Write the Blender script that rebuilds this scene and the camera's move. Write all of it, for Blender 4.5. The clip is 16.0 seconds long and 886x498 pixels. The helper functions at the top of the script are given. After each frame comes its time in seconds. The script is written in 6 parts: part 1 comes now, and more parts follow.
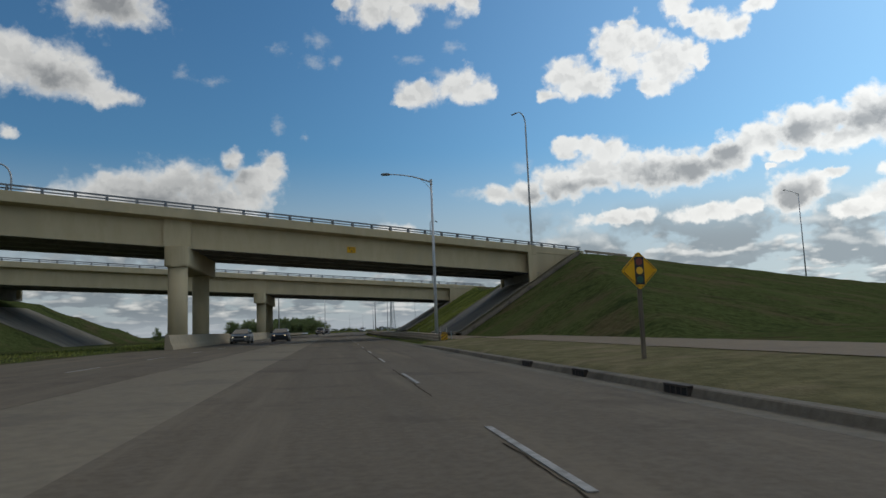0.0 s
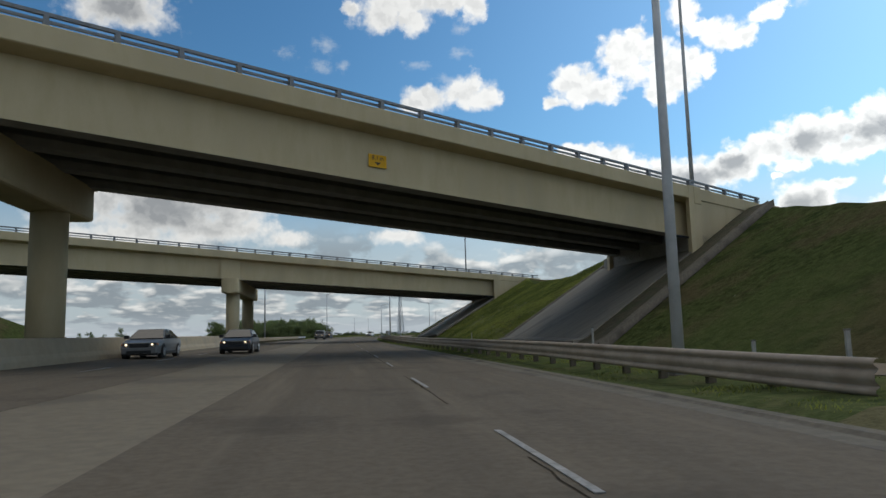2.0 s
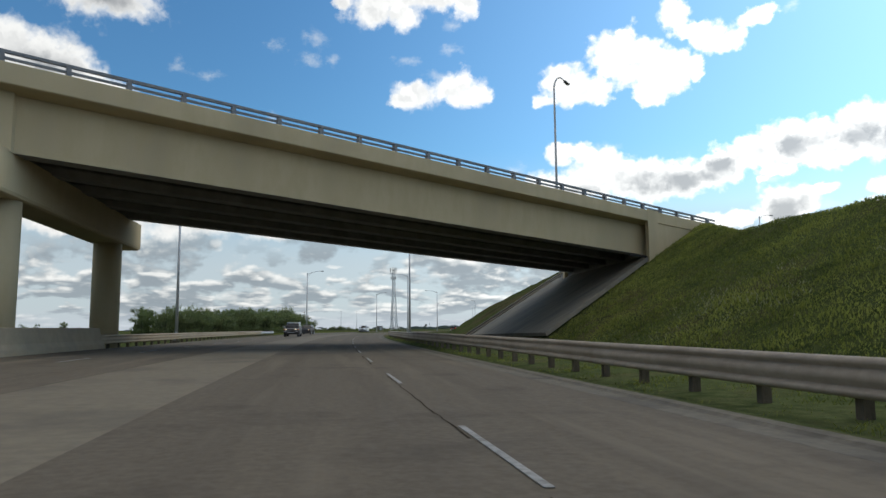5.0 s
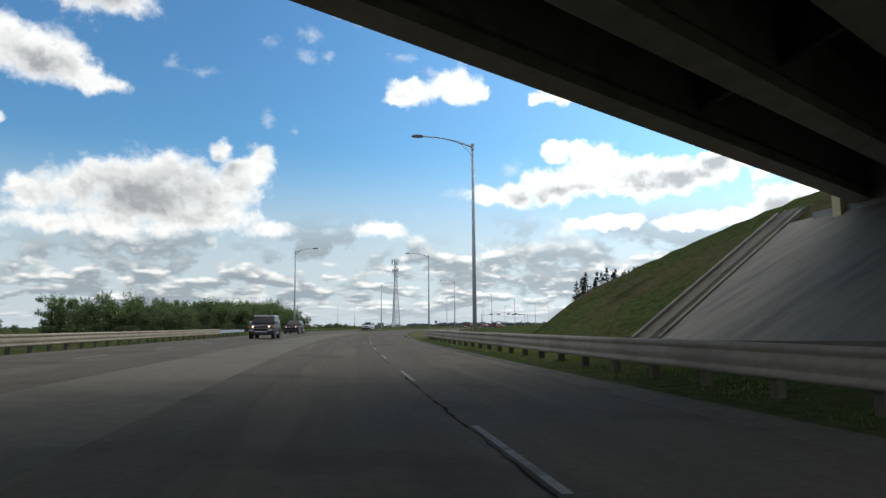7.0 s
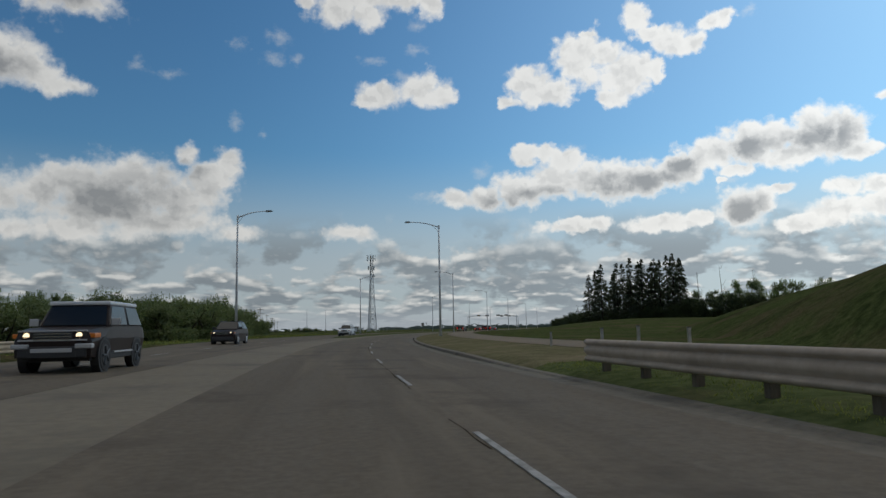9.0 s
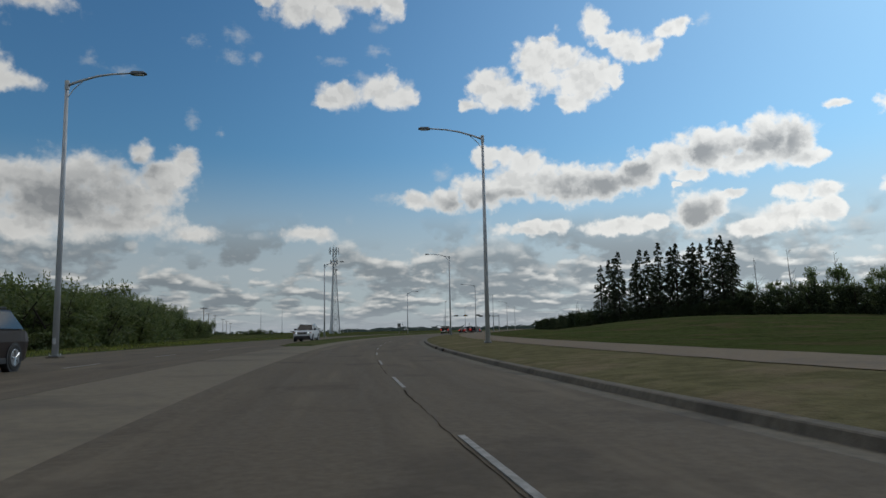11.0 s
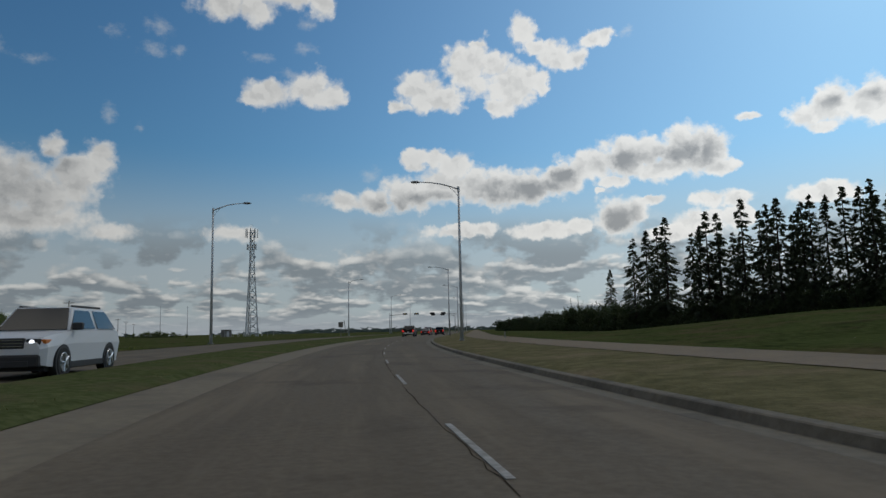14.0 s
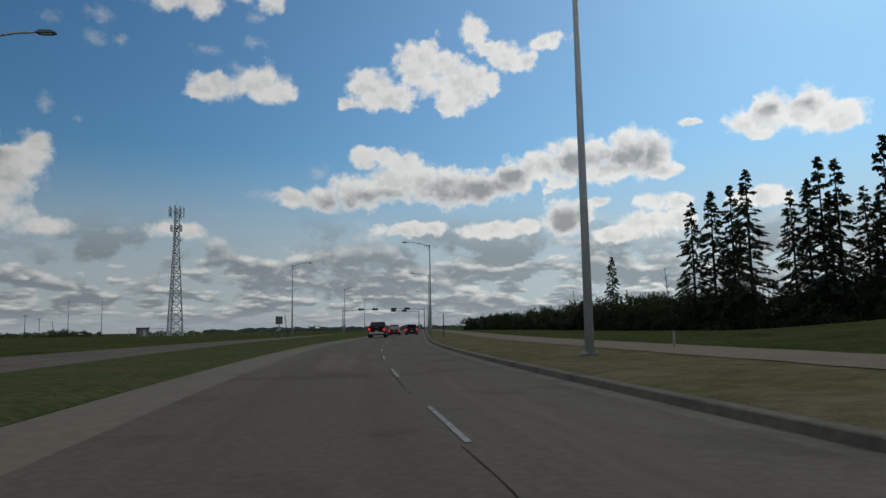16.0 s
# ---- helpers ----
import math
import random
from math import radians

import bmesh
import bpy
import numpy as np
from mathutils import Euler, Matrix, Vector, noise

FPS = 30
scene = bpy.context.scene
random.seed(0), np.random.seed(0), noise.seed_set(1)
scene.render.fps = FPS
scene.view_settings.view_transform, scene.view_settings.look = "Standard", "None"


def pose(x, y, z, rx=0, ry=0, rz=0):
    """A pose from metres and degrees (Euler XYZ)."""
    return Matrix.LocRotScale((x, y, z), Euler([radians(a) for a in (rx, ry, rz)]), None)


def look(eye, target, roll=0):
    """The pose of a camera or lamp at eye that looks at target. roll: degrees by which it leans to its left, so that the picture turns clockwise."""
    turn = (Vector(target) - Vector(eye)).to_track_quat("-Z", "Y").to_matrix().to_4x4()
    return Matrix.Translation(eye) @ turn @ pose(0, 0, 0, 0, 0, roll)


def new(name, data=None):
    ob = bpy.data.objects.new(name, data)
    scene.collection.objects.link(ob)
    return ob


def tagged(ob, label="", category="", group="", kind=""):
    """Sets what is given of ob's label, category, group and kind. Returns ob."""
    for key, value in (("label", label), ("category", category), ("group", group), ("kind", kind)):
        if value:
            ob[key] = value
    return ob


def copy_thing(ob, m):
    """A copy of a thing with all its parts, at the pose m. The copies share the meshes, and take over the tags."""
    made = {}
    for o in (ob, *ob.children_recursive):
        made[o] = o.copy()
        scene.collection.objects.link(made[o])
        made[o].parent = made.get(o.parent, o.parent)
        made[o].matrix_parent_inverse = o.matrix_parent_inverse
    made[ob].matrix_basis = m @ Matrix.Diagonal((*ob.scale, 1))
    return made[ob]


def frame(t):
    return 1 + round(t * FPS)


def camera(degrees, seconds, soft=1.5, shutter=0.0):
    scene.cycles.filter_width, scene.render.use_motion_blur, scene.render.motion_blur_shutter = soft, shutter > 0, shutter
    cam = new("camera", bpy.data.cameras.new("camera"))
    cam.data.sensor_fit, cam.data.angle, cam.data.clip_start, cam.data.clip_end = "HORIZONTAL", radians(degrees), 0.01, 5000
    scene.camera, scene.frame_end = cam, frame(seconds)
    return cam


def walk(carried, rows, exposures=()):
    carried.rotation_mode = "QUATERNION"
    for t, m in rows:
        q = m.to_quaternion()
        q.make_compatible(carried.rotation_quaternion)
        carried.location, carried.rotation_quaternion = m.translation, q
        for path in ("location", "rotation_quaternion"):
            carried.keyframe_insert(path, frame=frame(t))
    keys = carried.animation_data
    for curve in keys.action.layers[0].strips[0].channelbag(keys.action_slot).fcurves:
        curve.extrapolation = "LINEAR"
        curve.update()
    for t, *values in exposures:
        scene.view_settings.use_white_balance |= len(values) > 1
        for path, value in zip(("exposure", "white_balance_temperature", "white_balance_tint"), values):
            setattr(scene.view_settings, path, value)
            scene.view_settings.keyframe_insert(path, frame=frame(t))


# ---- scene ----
cam = camera(65.54, 16.0)
PATH = [
    (0.0, pose(-0.000, 0.000, 1.050, 96.402, 2.267, -8.966)),
    (0.5, pose(0.007, 9.023, 1.050, 96.938, 1.812, -8.873)),
    (1.0, pose(0.000, 18.042, 1.050, 96.775, 1.603, -8.779)),
    (1.5, pose(-0.014, 27.064, 1.050, 96.678, 1.624, -8.742)),
    (2.0, pose(0.000, 36.101, 1.050, 96.864, 1.443, -8.697)),
    (2.5, pose(-0.005, 45.097, 1.050, 96.869, 1.314, -8.764)),
    (3.0, pose(0.068, 54.029, 1.050, 96.802, 1.520, -8.979)),
    (3.5, pose(0.166, 63.016, 1.050, 96.600, 1.184, -9.259)),
    (4.0, pose(0.227, 72.127, 1.050, 96.538, 0.964, -9.549)),
    (6.5, pose(0.460, 117.754, 1.050, 96.560, -0.062, -10.149)),
    (7.0, pose(0.646, 126.879, 1.050, 96.329, 0.443, -10.279)),
    (7.5, pose(0.863, 136.003, 1.050, 96.644, 0.034, -10.586)),
    (8.5, pose(1.519, 154.249, 1.050, 96.575, 0.658, -11.939)),
    (9.0, pose(2.009, 163.362, 1.050, 96.565, 1.048, -12.699)),
    (11.5, pose(6.033, 208.594, 1.050, 96.526, 1.277, -16.894)),
    (12.0, pose(7.301, 217.590, 1.050, 96.295, 1.547, -17.829)),
    (12.5, pose(8.756, 226.531, 1.050, 96.816, 1.752, -18.888)),
    (13.0, pose(10.340, 235.231, 1.050, 96.494, 1.756, -19.942)),
    (13.5, pose(12.042, 243.744, 1.050, 96.447, 1.370, -21.009)),
    (14.0, pose(13.900, 252.217, 1.050, 96.691, 1.200, -22.021)),
    (14.5, pose(15.926, 260.649, 1.050, 96.641, 1.285, -23.154)),
    (15.0, pose(18.120, 269.038, 1.050, 96.520, 0.906, -24.274)),
    (15.5, pose(20.480, 277.381, 1.050, 96.735, 0.984, -25.293)),
    (16.0, pose(22.958, 285.693, 1.050, 96.520, 1.051, -26.317)),
]
EXPOSURES = [(0.0, 0.0), (1.5, 0.2), (2.2, 0.38), (3.0, 0.77), (3.5, 0.75), (4.2, 0.5), (6.3, 0.8), (7.0, 0.7), (7.5, 0.38), (8.0, 0.14), (9.0, -0.08), (11.5, -0.15), (14.5, -0.3), (16.0, -0.3)]
walk(cam, PATH, EXPOSURES)

# ---- world, sun ----
SUN_AZ, SUN_EL = 62.0, 38.0

world = bpy.data.worlds.new("world")
scene.world = world
world.use_nodes = True


class Nodes:
    """Short calls for building a node tree."""

    def __init__(self, tree):
        self.tree = tree

    def add(self, kind, values=(), **settings):
        node = self.tree.nodes.new(kind)
        if "operation" in settings:
            node.operation = settings["operation"]
        if "use_clamp" in settings:
            node.use_clamp = settings["use_clamp"]
        if "interpolation_type" in settings:
            node.interpolation_type, node.clamp = settings["interpolation_type"], True
        if "data_type" in settings:
            node.data_type, node.blend_type = settings["data_type"], settings["blend_type"]
        if "uv_map" in settings:
            node.uv_map = settings["uv_map"]
        for key, value in dict(values).items():
            if isinstance(value, bpy.types.NodeSocket):
                self.tree.links.new(value, node.inputs[key])
            else:
                node.inputs[key].default_value = value
        return node

    def math(self, op, a, b=0.0, c=0.0, clamp=False):
        return self.add("ShaderNodeMath", {0: a, 1: b, 2: c}, operation=op, use_clamp=clamp).outputs[0]

    def vec(self, op, a, b=(0, 0, 0)):
        node = self.add("ShaderNodeVectorMath", {0: a, 1: b}, operation=op)
        return node.outputs["Value"] if op in ("LENGTH", "DOT_PRODUCT") else node.outputs["Vector"]

    def span(self, value, a, b, lo=0.0, hi=1.0, smooth=True):
        return self.add("ShaderNodeMapRange", {"Value": value, "From Min": a, "From Max": b, "To Min": lo, "To Max": hi},
                        interpolation_type="SMOOTHSTEP" if smooth else "LINEAR").outputs["Result"]

    def mix(self, f, a, b, blend="MIX"):
        node = self.add("ShaderNodeMix", {"Factor": f}, data_type="RGBA", blend_type=blend)
        for socket, value in ((node.inputs[6], a), (node.inputs[7], b)):
            if isinstance(value, bpy.types.NodeSocket):
                self.tree.links.new(value, socket)
            else:
                socket.default_value = (*value, 1.0) if len(value) == 3 else value
        return node.outputs[2]

    def noise(self, vector, scale, detail=4.0, rough=0.55, out="Fac"):
        return self.add("ShaderNodeTexNoise", {"Vector": vector, "Scale": scale, "Detail": detail, "Roughness": rough}).outputs[out]


# Clouds: azimuth (clockwise from the road's first heading), elevation, half width, half height, in degrees, and how dense.
CLOUDS_WEST = [
    (-6, 12.3, 2.1, 1.3), (-17.6, 10.5, 2.5, 1.8), (-9.6, 8.5, 5.7, 1.3, 0.9), (-15.8, 7.9, 5.5, 1.1, 0.9),
    (-17.1, 24.6, 4.2, 2), (-20.8, 19.3, 2.7, 1.8), (-18.8, 18.7, 2.4, 1.4), (-16.9, 18, 1.8, 0.8), (-23.3, 19.4, 3.1, 2.3), (-23.6, 14.9, 0.9, 0.5, 0.7),
    (-15.6, 11.2, 3.4, 1.7), (-11.9, 11.9, 3.4, 1.7), (-8.5, 10.4, 3.3, 2), (-6.4, 11.1, 1.7, 1.8), (-7.8, 13.6, 1.1, 0.9), (-4.7, 13.4, 1.1, 1.3),
    (-13.2, 10.3, 7.0, 2.5), (-13.6, 9.2, 6.3, 1.4), (-20.8, 9.8, 2.3, 1.6, 0.9), (-19.7, 7.7, 4.1, 0.9, 0.8), (-3.9, 7.9, 3.1, 0.9, 0.7), (4.8, 8, 2.6, 0.9, 0.8),
]
CLOUDS_TOP = [
    (1.4, 26, 1, 0.5), (4, 25.5, 2.2, 1.2), (6.7, 25.4, 1.9, 1.2), (5.7, 26.4, 3.7, 1.1), (9.9, 26.6, 3.1, 0.9), (12.1, 26.1, 1.3, 1.3), (7.9, 19.1, 1.9, 1.1),
    (6.4, 18.7, 1, 0.6), (11.2, 19.7, 1.8, 1.5), (12.9, 19.2, 1.4, 1.1),
]
CLOUDS_EAST = [
    (20.7, 19.7, 2.2, 1.7), (18.7, 18.4, 1.3, 0.6), (22.6, 18.9, 1.9, 1.2), (24.8, 21.4, 2.4, 2.1), (26.9, 21.6, 1.8, 1.3), (28.2, 19.9, 2.5, 2),
    (29.8, 20.2, 1.3, 1.4), (30.9, 19.9, 0.8, 1.1), (27.2, 18.2, 1.6, 0.8), (25.4, 23.2, 0.9, 0.3), (29.6, 24.1, 1.3, 1.5), (30.4, 22.7, 0.8, 0.7),
    (32.2, 22, 1.8, 1.2), (33.7, 21.5, 1.1, 0.8), (35.3, 22.9, 1.3, 0.7), (36.4, 23, 0.8, 0.6),
]
CLOUD_BANK = [
    (19.9, 14.1, 1.4, 0.9), (21.6, 14.2, 1.7, 0.9), (23.3, 13.6, 1.9, 1.1), (25.7, 11.8, 3.1, 1.7), (28.9, 11.5, 3.3, 2), (32, 12.1, 2.3, 1.5), (34.6, 13, 2.1, 1.4),
    (37.4, 13.5, 2.3, 1.9), (39, 13.9, 1.5, 1.5), (42.1, 13.5, 2.5, 2.1), (43.9, 13.6, 1.5, 1.6), (45, 12, 1.5, 0.7), (40.1, 12.2, 3.4, 0.9), (22.3, 11.8, 2.9, 1.8),
    (19.5, 11.2, 2.8, 1.6), (16.7, 10.7, 1.9, 1.1), (14.2, 10.6, 2.1, 0.8), (36.5, 11.7, 1.7, 0.5),
]
CLOUDS_LOW = [
    (36.7, 8.8, 2.3, 1.6), (38.2, 8.9, 1.2, 1.2), (39.3, 9.9, 1, 0.4), (35.5, 11, 0.7, 0.3, 0.8), (43.6, 9.8, 1.5, 0.7), (45.4, 9.6, 1.4, 0.8), (43.4, 8, 2.6, 1),
    (45.6, 8.1, 1.3, 1), (40.9, 7.3, 2.4, 0.8), (30.9, 8, 2.7, 0.8), (33.5, 8.2, 1.4, 0.7), (23.8, 8.2, 3.2, 0.7, 0.9), (51, 15.1, 1.6, 1.1), (53, 15.6, 1.8, 1.7),
    (54.2, 15.4, 2.4, 1.4), (55.5, 15.5, 1.9, 1.6), (57.3, 14.6, 1.8, 1.3), (47.1, 15.6, 1.1, 0.4), (52, 14.2, 1.6, 0.5), (51.7, 9.4, 2.7, 0.8),
]
WISPS = [
    (-11.7, 20.2, 0.7, 0.7), (-9.5, 19.9, 1.7, 0.6, 0.7), (-4.1, 22.4, 1, 0.6, 0.8), (-0.8, 23.3, 1.1, 0.8), (-1.3, 21.7, 1, 0.6), (0.6, 21.7, 0.7, 0.6),
    (-4.2, 16.6, 0.5, 0.9), (-2, 15.8, 0.4, 0.4, 0.8), (10.9, 24.6, 0.8, 0.5), (10.8, 22.7, 1, 0.5), (6.9, 21.8, 1.2, 0.4), (9.8, 20.8, 1.5, 0.5), (16.2, 12.9, 1, 0.7),
    (38.1, 23.1, 0.7, 0.4), (11.6, 10.9, 1.9, 0.7, 0.8), (23.6, 14.5, 1.2, 0.5), (35.7, 11, 1.1, 0.5),
]
UNDERSIDES = [
    (27.5, 11.1, 3.1, 1), (30, 11.2, 1.8, 0.8), (32.6, 12.4, 1, 0.6), (37.1, 13.1, 1.7, 0.8), (43, 13.4, 1.7, 1), (40.9, 13.3, 1.3, 0.7), (18.2, 10, 2.2, 0.7),
    (21.3, 10.8, 1.9, 0.6), (36.9, 8.5, 1.6, 1), (-13.0, 10.0, 7.2, 2.3, 0.6), (-8.1, 12.7, 1.7, 0.6), (-20.6, 18.6, 2.1, 1.1, 0.8),
    (-17.3, 24.2, 3, 1.1, 0.7), (52.6, 15.8, 0.9, 0.5, 0.7), (55.2, 16, 0.8, 0.5, 0.7),
]

w = Nodes(world.node_tree)
world.node_tree.nodes.clear()
way = w.add("ShaderNodeTexCoord").outputs["Generated"]
axis = w.add("ShaderNodeSeparateXYZ", {0: way})
azimuth = w.math("DEGREES", w.math("ARCTAN2", axis.outputs[0], axis.outputs[1]))
elevation = w.math("DEGREES", w.math("ARCSINE", axis.outputs[2]))
chart = w.add("ShaderNodeCombineXYZ", {0: azimuth, 1: elevation}).outputs[0]


def drift(size, amount, detail):
    warp = w.noise(chart, size, detail, 0.6, "Color")
    return w.vec("MULTIPLY", w.vec("SUBTRACT", warp, (0.5, 0.5, 0.5)), (amount, amount * 0.7, 0.0))


warped = w.vec("ADD", chart, w.vec("ADD", drift(0.4, 1.1, 2.0), drift(1.3, 1.0, 3.5)))


def heaps(at, clouds):
    field = None
    for a, e, wide, high, *peak in clouds:
        r = w.vec("LENGTH", w.vec("MULTIPLY", w.vec("SUBTRACT", at, (a, e, 0)), (1 / wide, 1 / high, 0)))
        one = w.math("SUBTRACT", peak[0] if peak else 1.0, r)
        field = one if field is None else w.math("SMOOTH_MAX", field, one, 0.25)
    return field


puffs = w.math("SUBTRACT", w.noise(chart, 0.55, 6.0, 0.5), 0.5)
shreds = w.math("SUBTRACT", w.noise(chart, 2.3, 6.0, 0.6), 0.5)


def cauliflower(at):
    """Rounded lumps, large and small."""
    near = w.add("ShaderNodeTexVoronoi", {"Vector": at, "Scale": 0.62, "Detail": 2.5, "Roughness": 0.45, "Lacunarity": 2.3, "Randomness": 1.0})
    near.feature = "SMOOTH_F1"
    near.inputs["Smoothness"].default_value = 0.55
    return near.outputs["Distance"]


lumps = cauliflower(warped)
ragged = w.math("ADD", w.math("MULTIPLY", puffs, 1.15), w.math("MULTIPLY_ADD", lumps, -0.55, w.math("MULTIPLY_ADD", shreds, 0.34, 0.45)))
here = w.math("ADD", heaps(warped, CLOUDS_WEST + CLOUDS_TOP + CLOUDS_EAST + CLOUD_BANK + CLOUDS_LOW), ragged)
heap_mask = w.span(here, w.span(azimuth, -5.0, 25.0, -0.28, -0.14), w.span(azimuth, -5.0, 25.0, 0.50, 0.34))
thin = w.math("ADD", heaps(warped, WISPS), w.math("MULTIPLY", w.math("SUBTRACT", w.noise(w.vec("MULTIPLY", chart, (1.0, 1.35, 1.0)), 1.1, 8.0, 0.66), 0.5), 2.6))
thin_mask = w.math("MULTIPLY", w.span(thin, -0.2, 1.4), 0.40)
# Grey bellies under bright rims, with soft folds between the lumps.
belly = w.span(w.math("ADD", heaps(warped, UNDERSIDES), w.math("MULTIPLY", w.math("SUBTRACT", w.noise(w.vec("MULTIPLY", chart, (0.55, 1.25, 1.0)), 0.42, 4.0, 0.5), 0.5), 1.3)), -0.85, 0.75)
fold = w.span(w.math("SUBTRACT", lumps, cauliflower(w.vec("ADD", warped, (0.25, 0.5, 0.0)))), -0.16, 0.30)
deep = w.span(here, 0.15, 1.0)
soft_folds = w.math("MULTIPLY", w.math("MULTIPLY", fold, w.span(here, -0.05, 0.45)), 0.24)
heap_shade = w.math("MULTIPLY_ADD", belly, w.span(here, 0.0, 0.75, 0.05, 0.88), w.math("MULTIPLY_ADD", deep, 0.13, soft_folds), clamp=True)
# Low rows of heaped clouds, smaller towards the horizon, lit on their tops.
rise = w.math("LOGARITHM", w.math("ADD", w.math("MAXIMUM", elevation, 0.0), 2.2), math.e)


def bank_row(wide, high, shift, thick, top):
    """Drawn-out heaps in rows, bright on top and grey below: cover and shade."""
    spot = w.add("ShaderNodeCombineXYZ", {0: w.math("MULTIPLY_ADD", azimuth, wide, shift), 1: w.math("MULTIPLY_ADD", rise, high, shift * 0.37), 2: shift}).outputs[0]
    knobs = w.math("MULTIPLY_ADD", lumps, -0.13, 0.06)
    mass = w.math("ADD", w.noise(spot, 1.0, 5.0, 0.5), knobs)
    over = w.noise(w.vec("ADD", spot, (0.03, 0.22, 0.0)), 1.0, 2.5, 0.45)
    cover = w.math("MULTIPLY", w.span(mass, thick, thick + 0.11), w.span(elevation, top + 1.5, top - 3.0))
    shade = w.math("ADD", w.span(w.math("SUBTRACT", over, mass), -0.14, 0.14), w.span(over, thick - 0.02, thick + 0.2, -0.2, 0.38), clamp=True)
    return cover, shade


sky = w.add("ShaderNodeTexSky")
sky.sky_type, sky.sun_disc, sky.sun_elevation, sky.sun_rotation = "NISHITA", False, radians(SUN_EL), radians(SUN_AZ)
sky.air_density, sky.dust_density, sky.ozone_density = 1.2, 0.6, 2.0
blue = w.mix(1.0, sky.outputs[0], (0.0415, 0.074, 0.094), "MULTIPLY")
glare = w.span(w.vec("LENGTH", w.vec("SUBTRACT", chart, (SUN_AZ, 22.0, 0))), 75.0, 5.0, 0.80, 1.28)
heap_colour = w.mix(heap_shade, (0.84, 0.84, 0.815), (0.31, 0.322, 0.33))
blue = w.mix(w.span(w.vec("LENGTH", w.vec("SUBTRACT", chart, (SUN_AZ, 26.0, 0))), 70.0, 12.0, 0.0, 0.22), blue, (0.40, 0.53, 0.64))
blue = w.mix(w.span(elevation, 15.0, 4.0, 0.0, 0.85), blue, (0.47, 0.525, 0.565))
# Broken cloud overhead and behind, unseen, added brighter than that ahead as fill light.
overhead = w.span(w.noise(w.vec("MULTIPLY", way, (1, 1, 1.6)), 3.1, 5.0, 0.55), 0.45, 0.60)
aside = w.math("MAXIMUM", w.span(elevation, 30.0, 40.0), w.math("MAXIMUM", w.span(azimuth, -36.0, -50.0), w.span(azimuth, 72.0, 86.0)))
overhead = w.math("MULTIPLY", w.math("MULTIPLY", overhead, aside), w.span(elevation, 9.0, 14.0))
cloudy = w.mix(overhead, blue, (1.28, 1.24, 1.15))
for wide, high, shift, thick, top in ((0.13, 2.1, 19.4, 0.465, 8.0), (0.19, 3.1, 11.6, 0.43, 8.5), (0.30, 5.0, 31.7, 0.41, 6.5)):
    cover, shade = bank_row(wide, high, shift, thick, top)
    cloudy = w.mix(w.math("MULTIPLY", cover, 0.9), cloudy, w.mix(shade, (0.77, 0.78, 0.76), (0.255, 0.30, 0.333)))
cloudy = w.mix(thin_mask, cloudy, (0.70, 0.72, 0.72))
cloudy = w.mix(w.math("MULTIPLY", heap_mask, 0.95), cloudy, heap_colour)
lit = w.mix(1.0, cloudy, w.add("ShaderNodeCombineXYZ", {0: glare, 1: glare, 2: glare}).outputs[0], "MULTIPLY")
# Below the horizon the sky fades into plain haze.
lit = w.mix(w.span(elevation, 2.2, -0.3), lit, (0.36, 0.40, 0.44))
back = w.add("ShaderNodeBackground", {"Color": lit, "Strength": 1.0})
w.add("ShaderNodeOutputWorld", {"Surface": back.outputs[0]})

sun = new("sun", bpy.data.lights.new("sun", "SUN"))
sun.data.energy, sun.data.angle, sun.data.color = 0.6, radians(16), (1.0, 0.95, 0.87)
az, el = radians(SUN_AZ), radians(SUN_EL)
sun.matrix_world = look((0, 0, 60), (-60 * math.sin(az) * math.cos(el), -60 * math.cos(az) * math.cos(el), 60 - 60 * math.sin(el)))


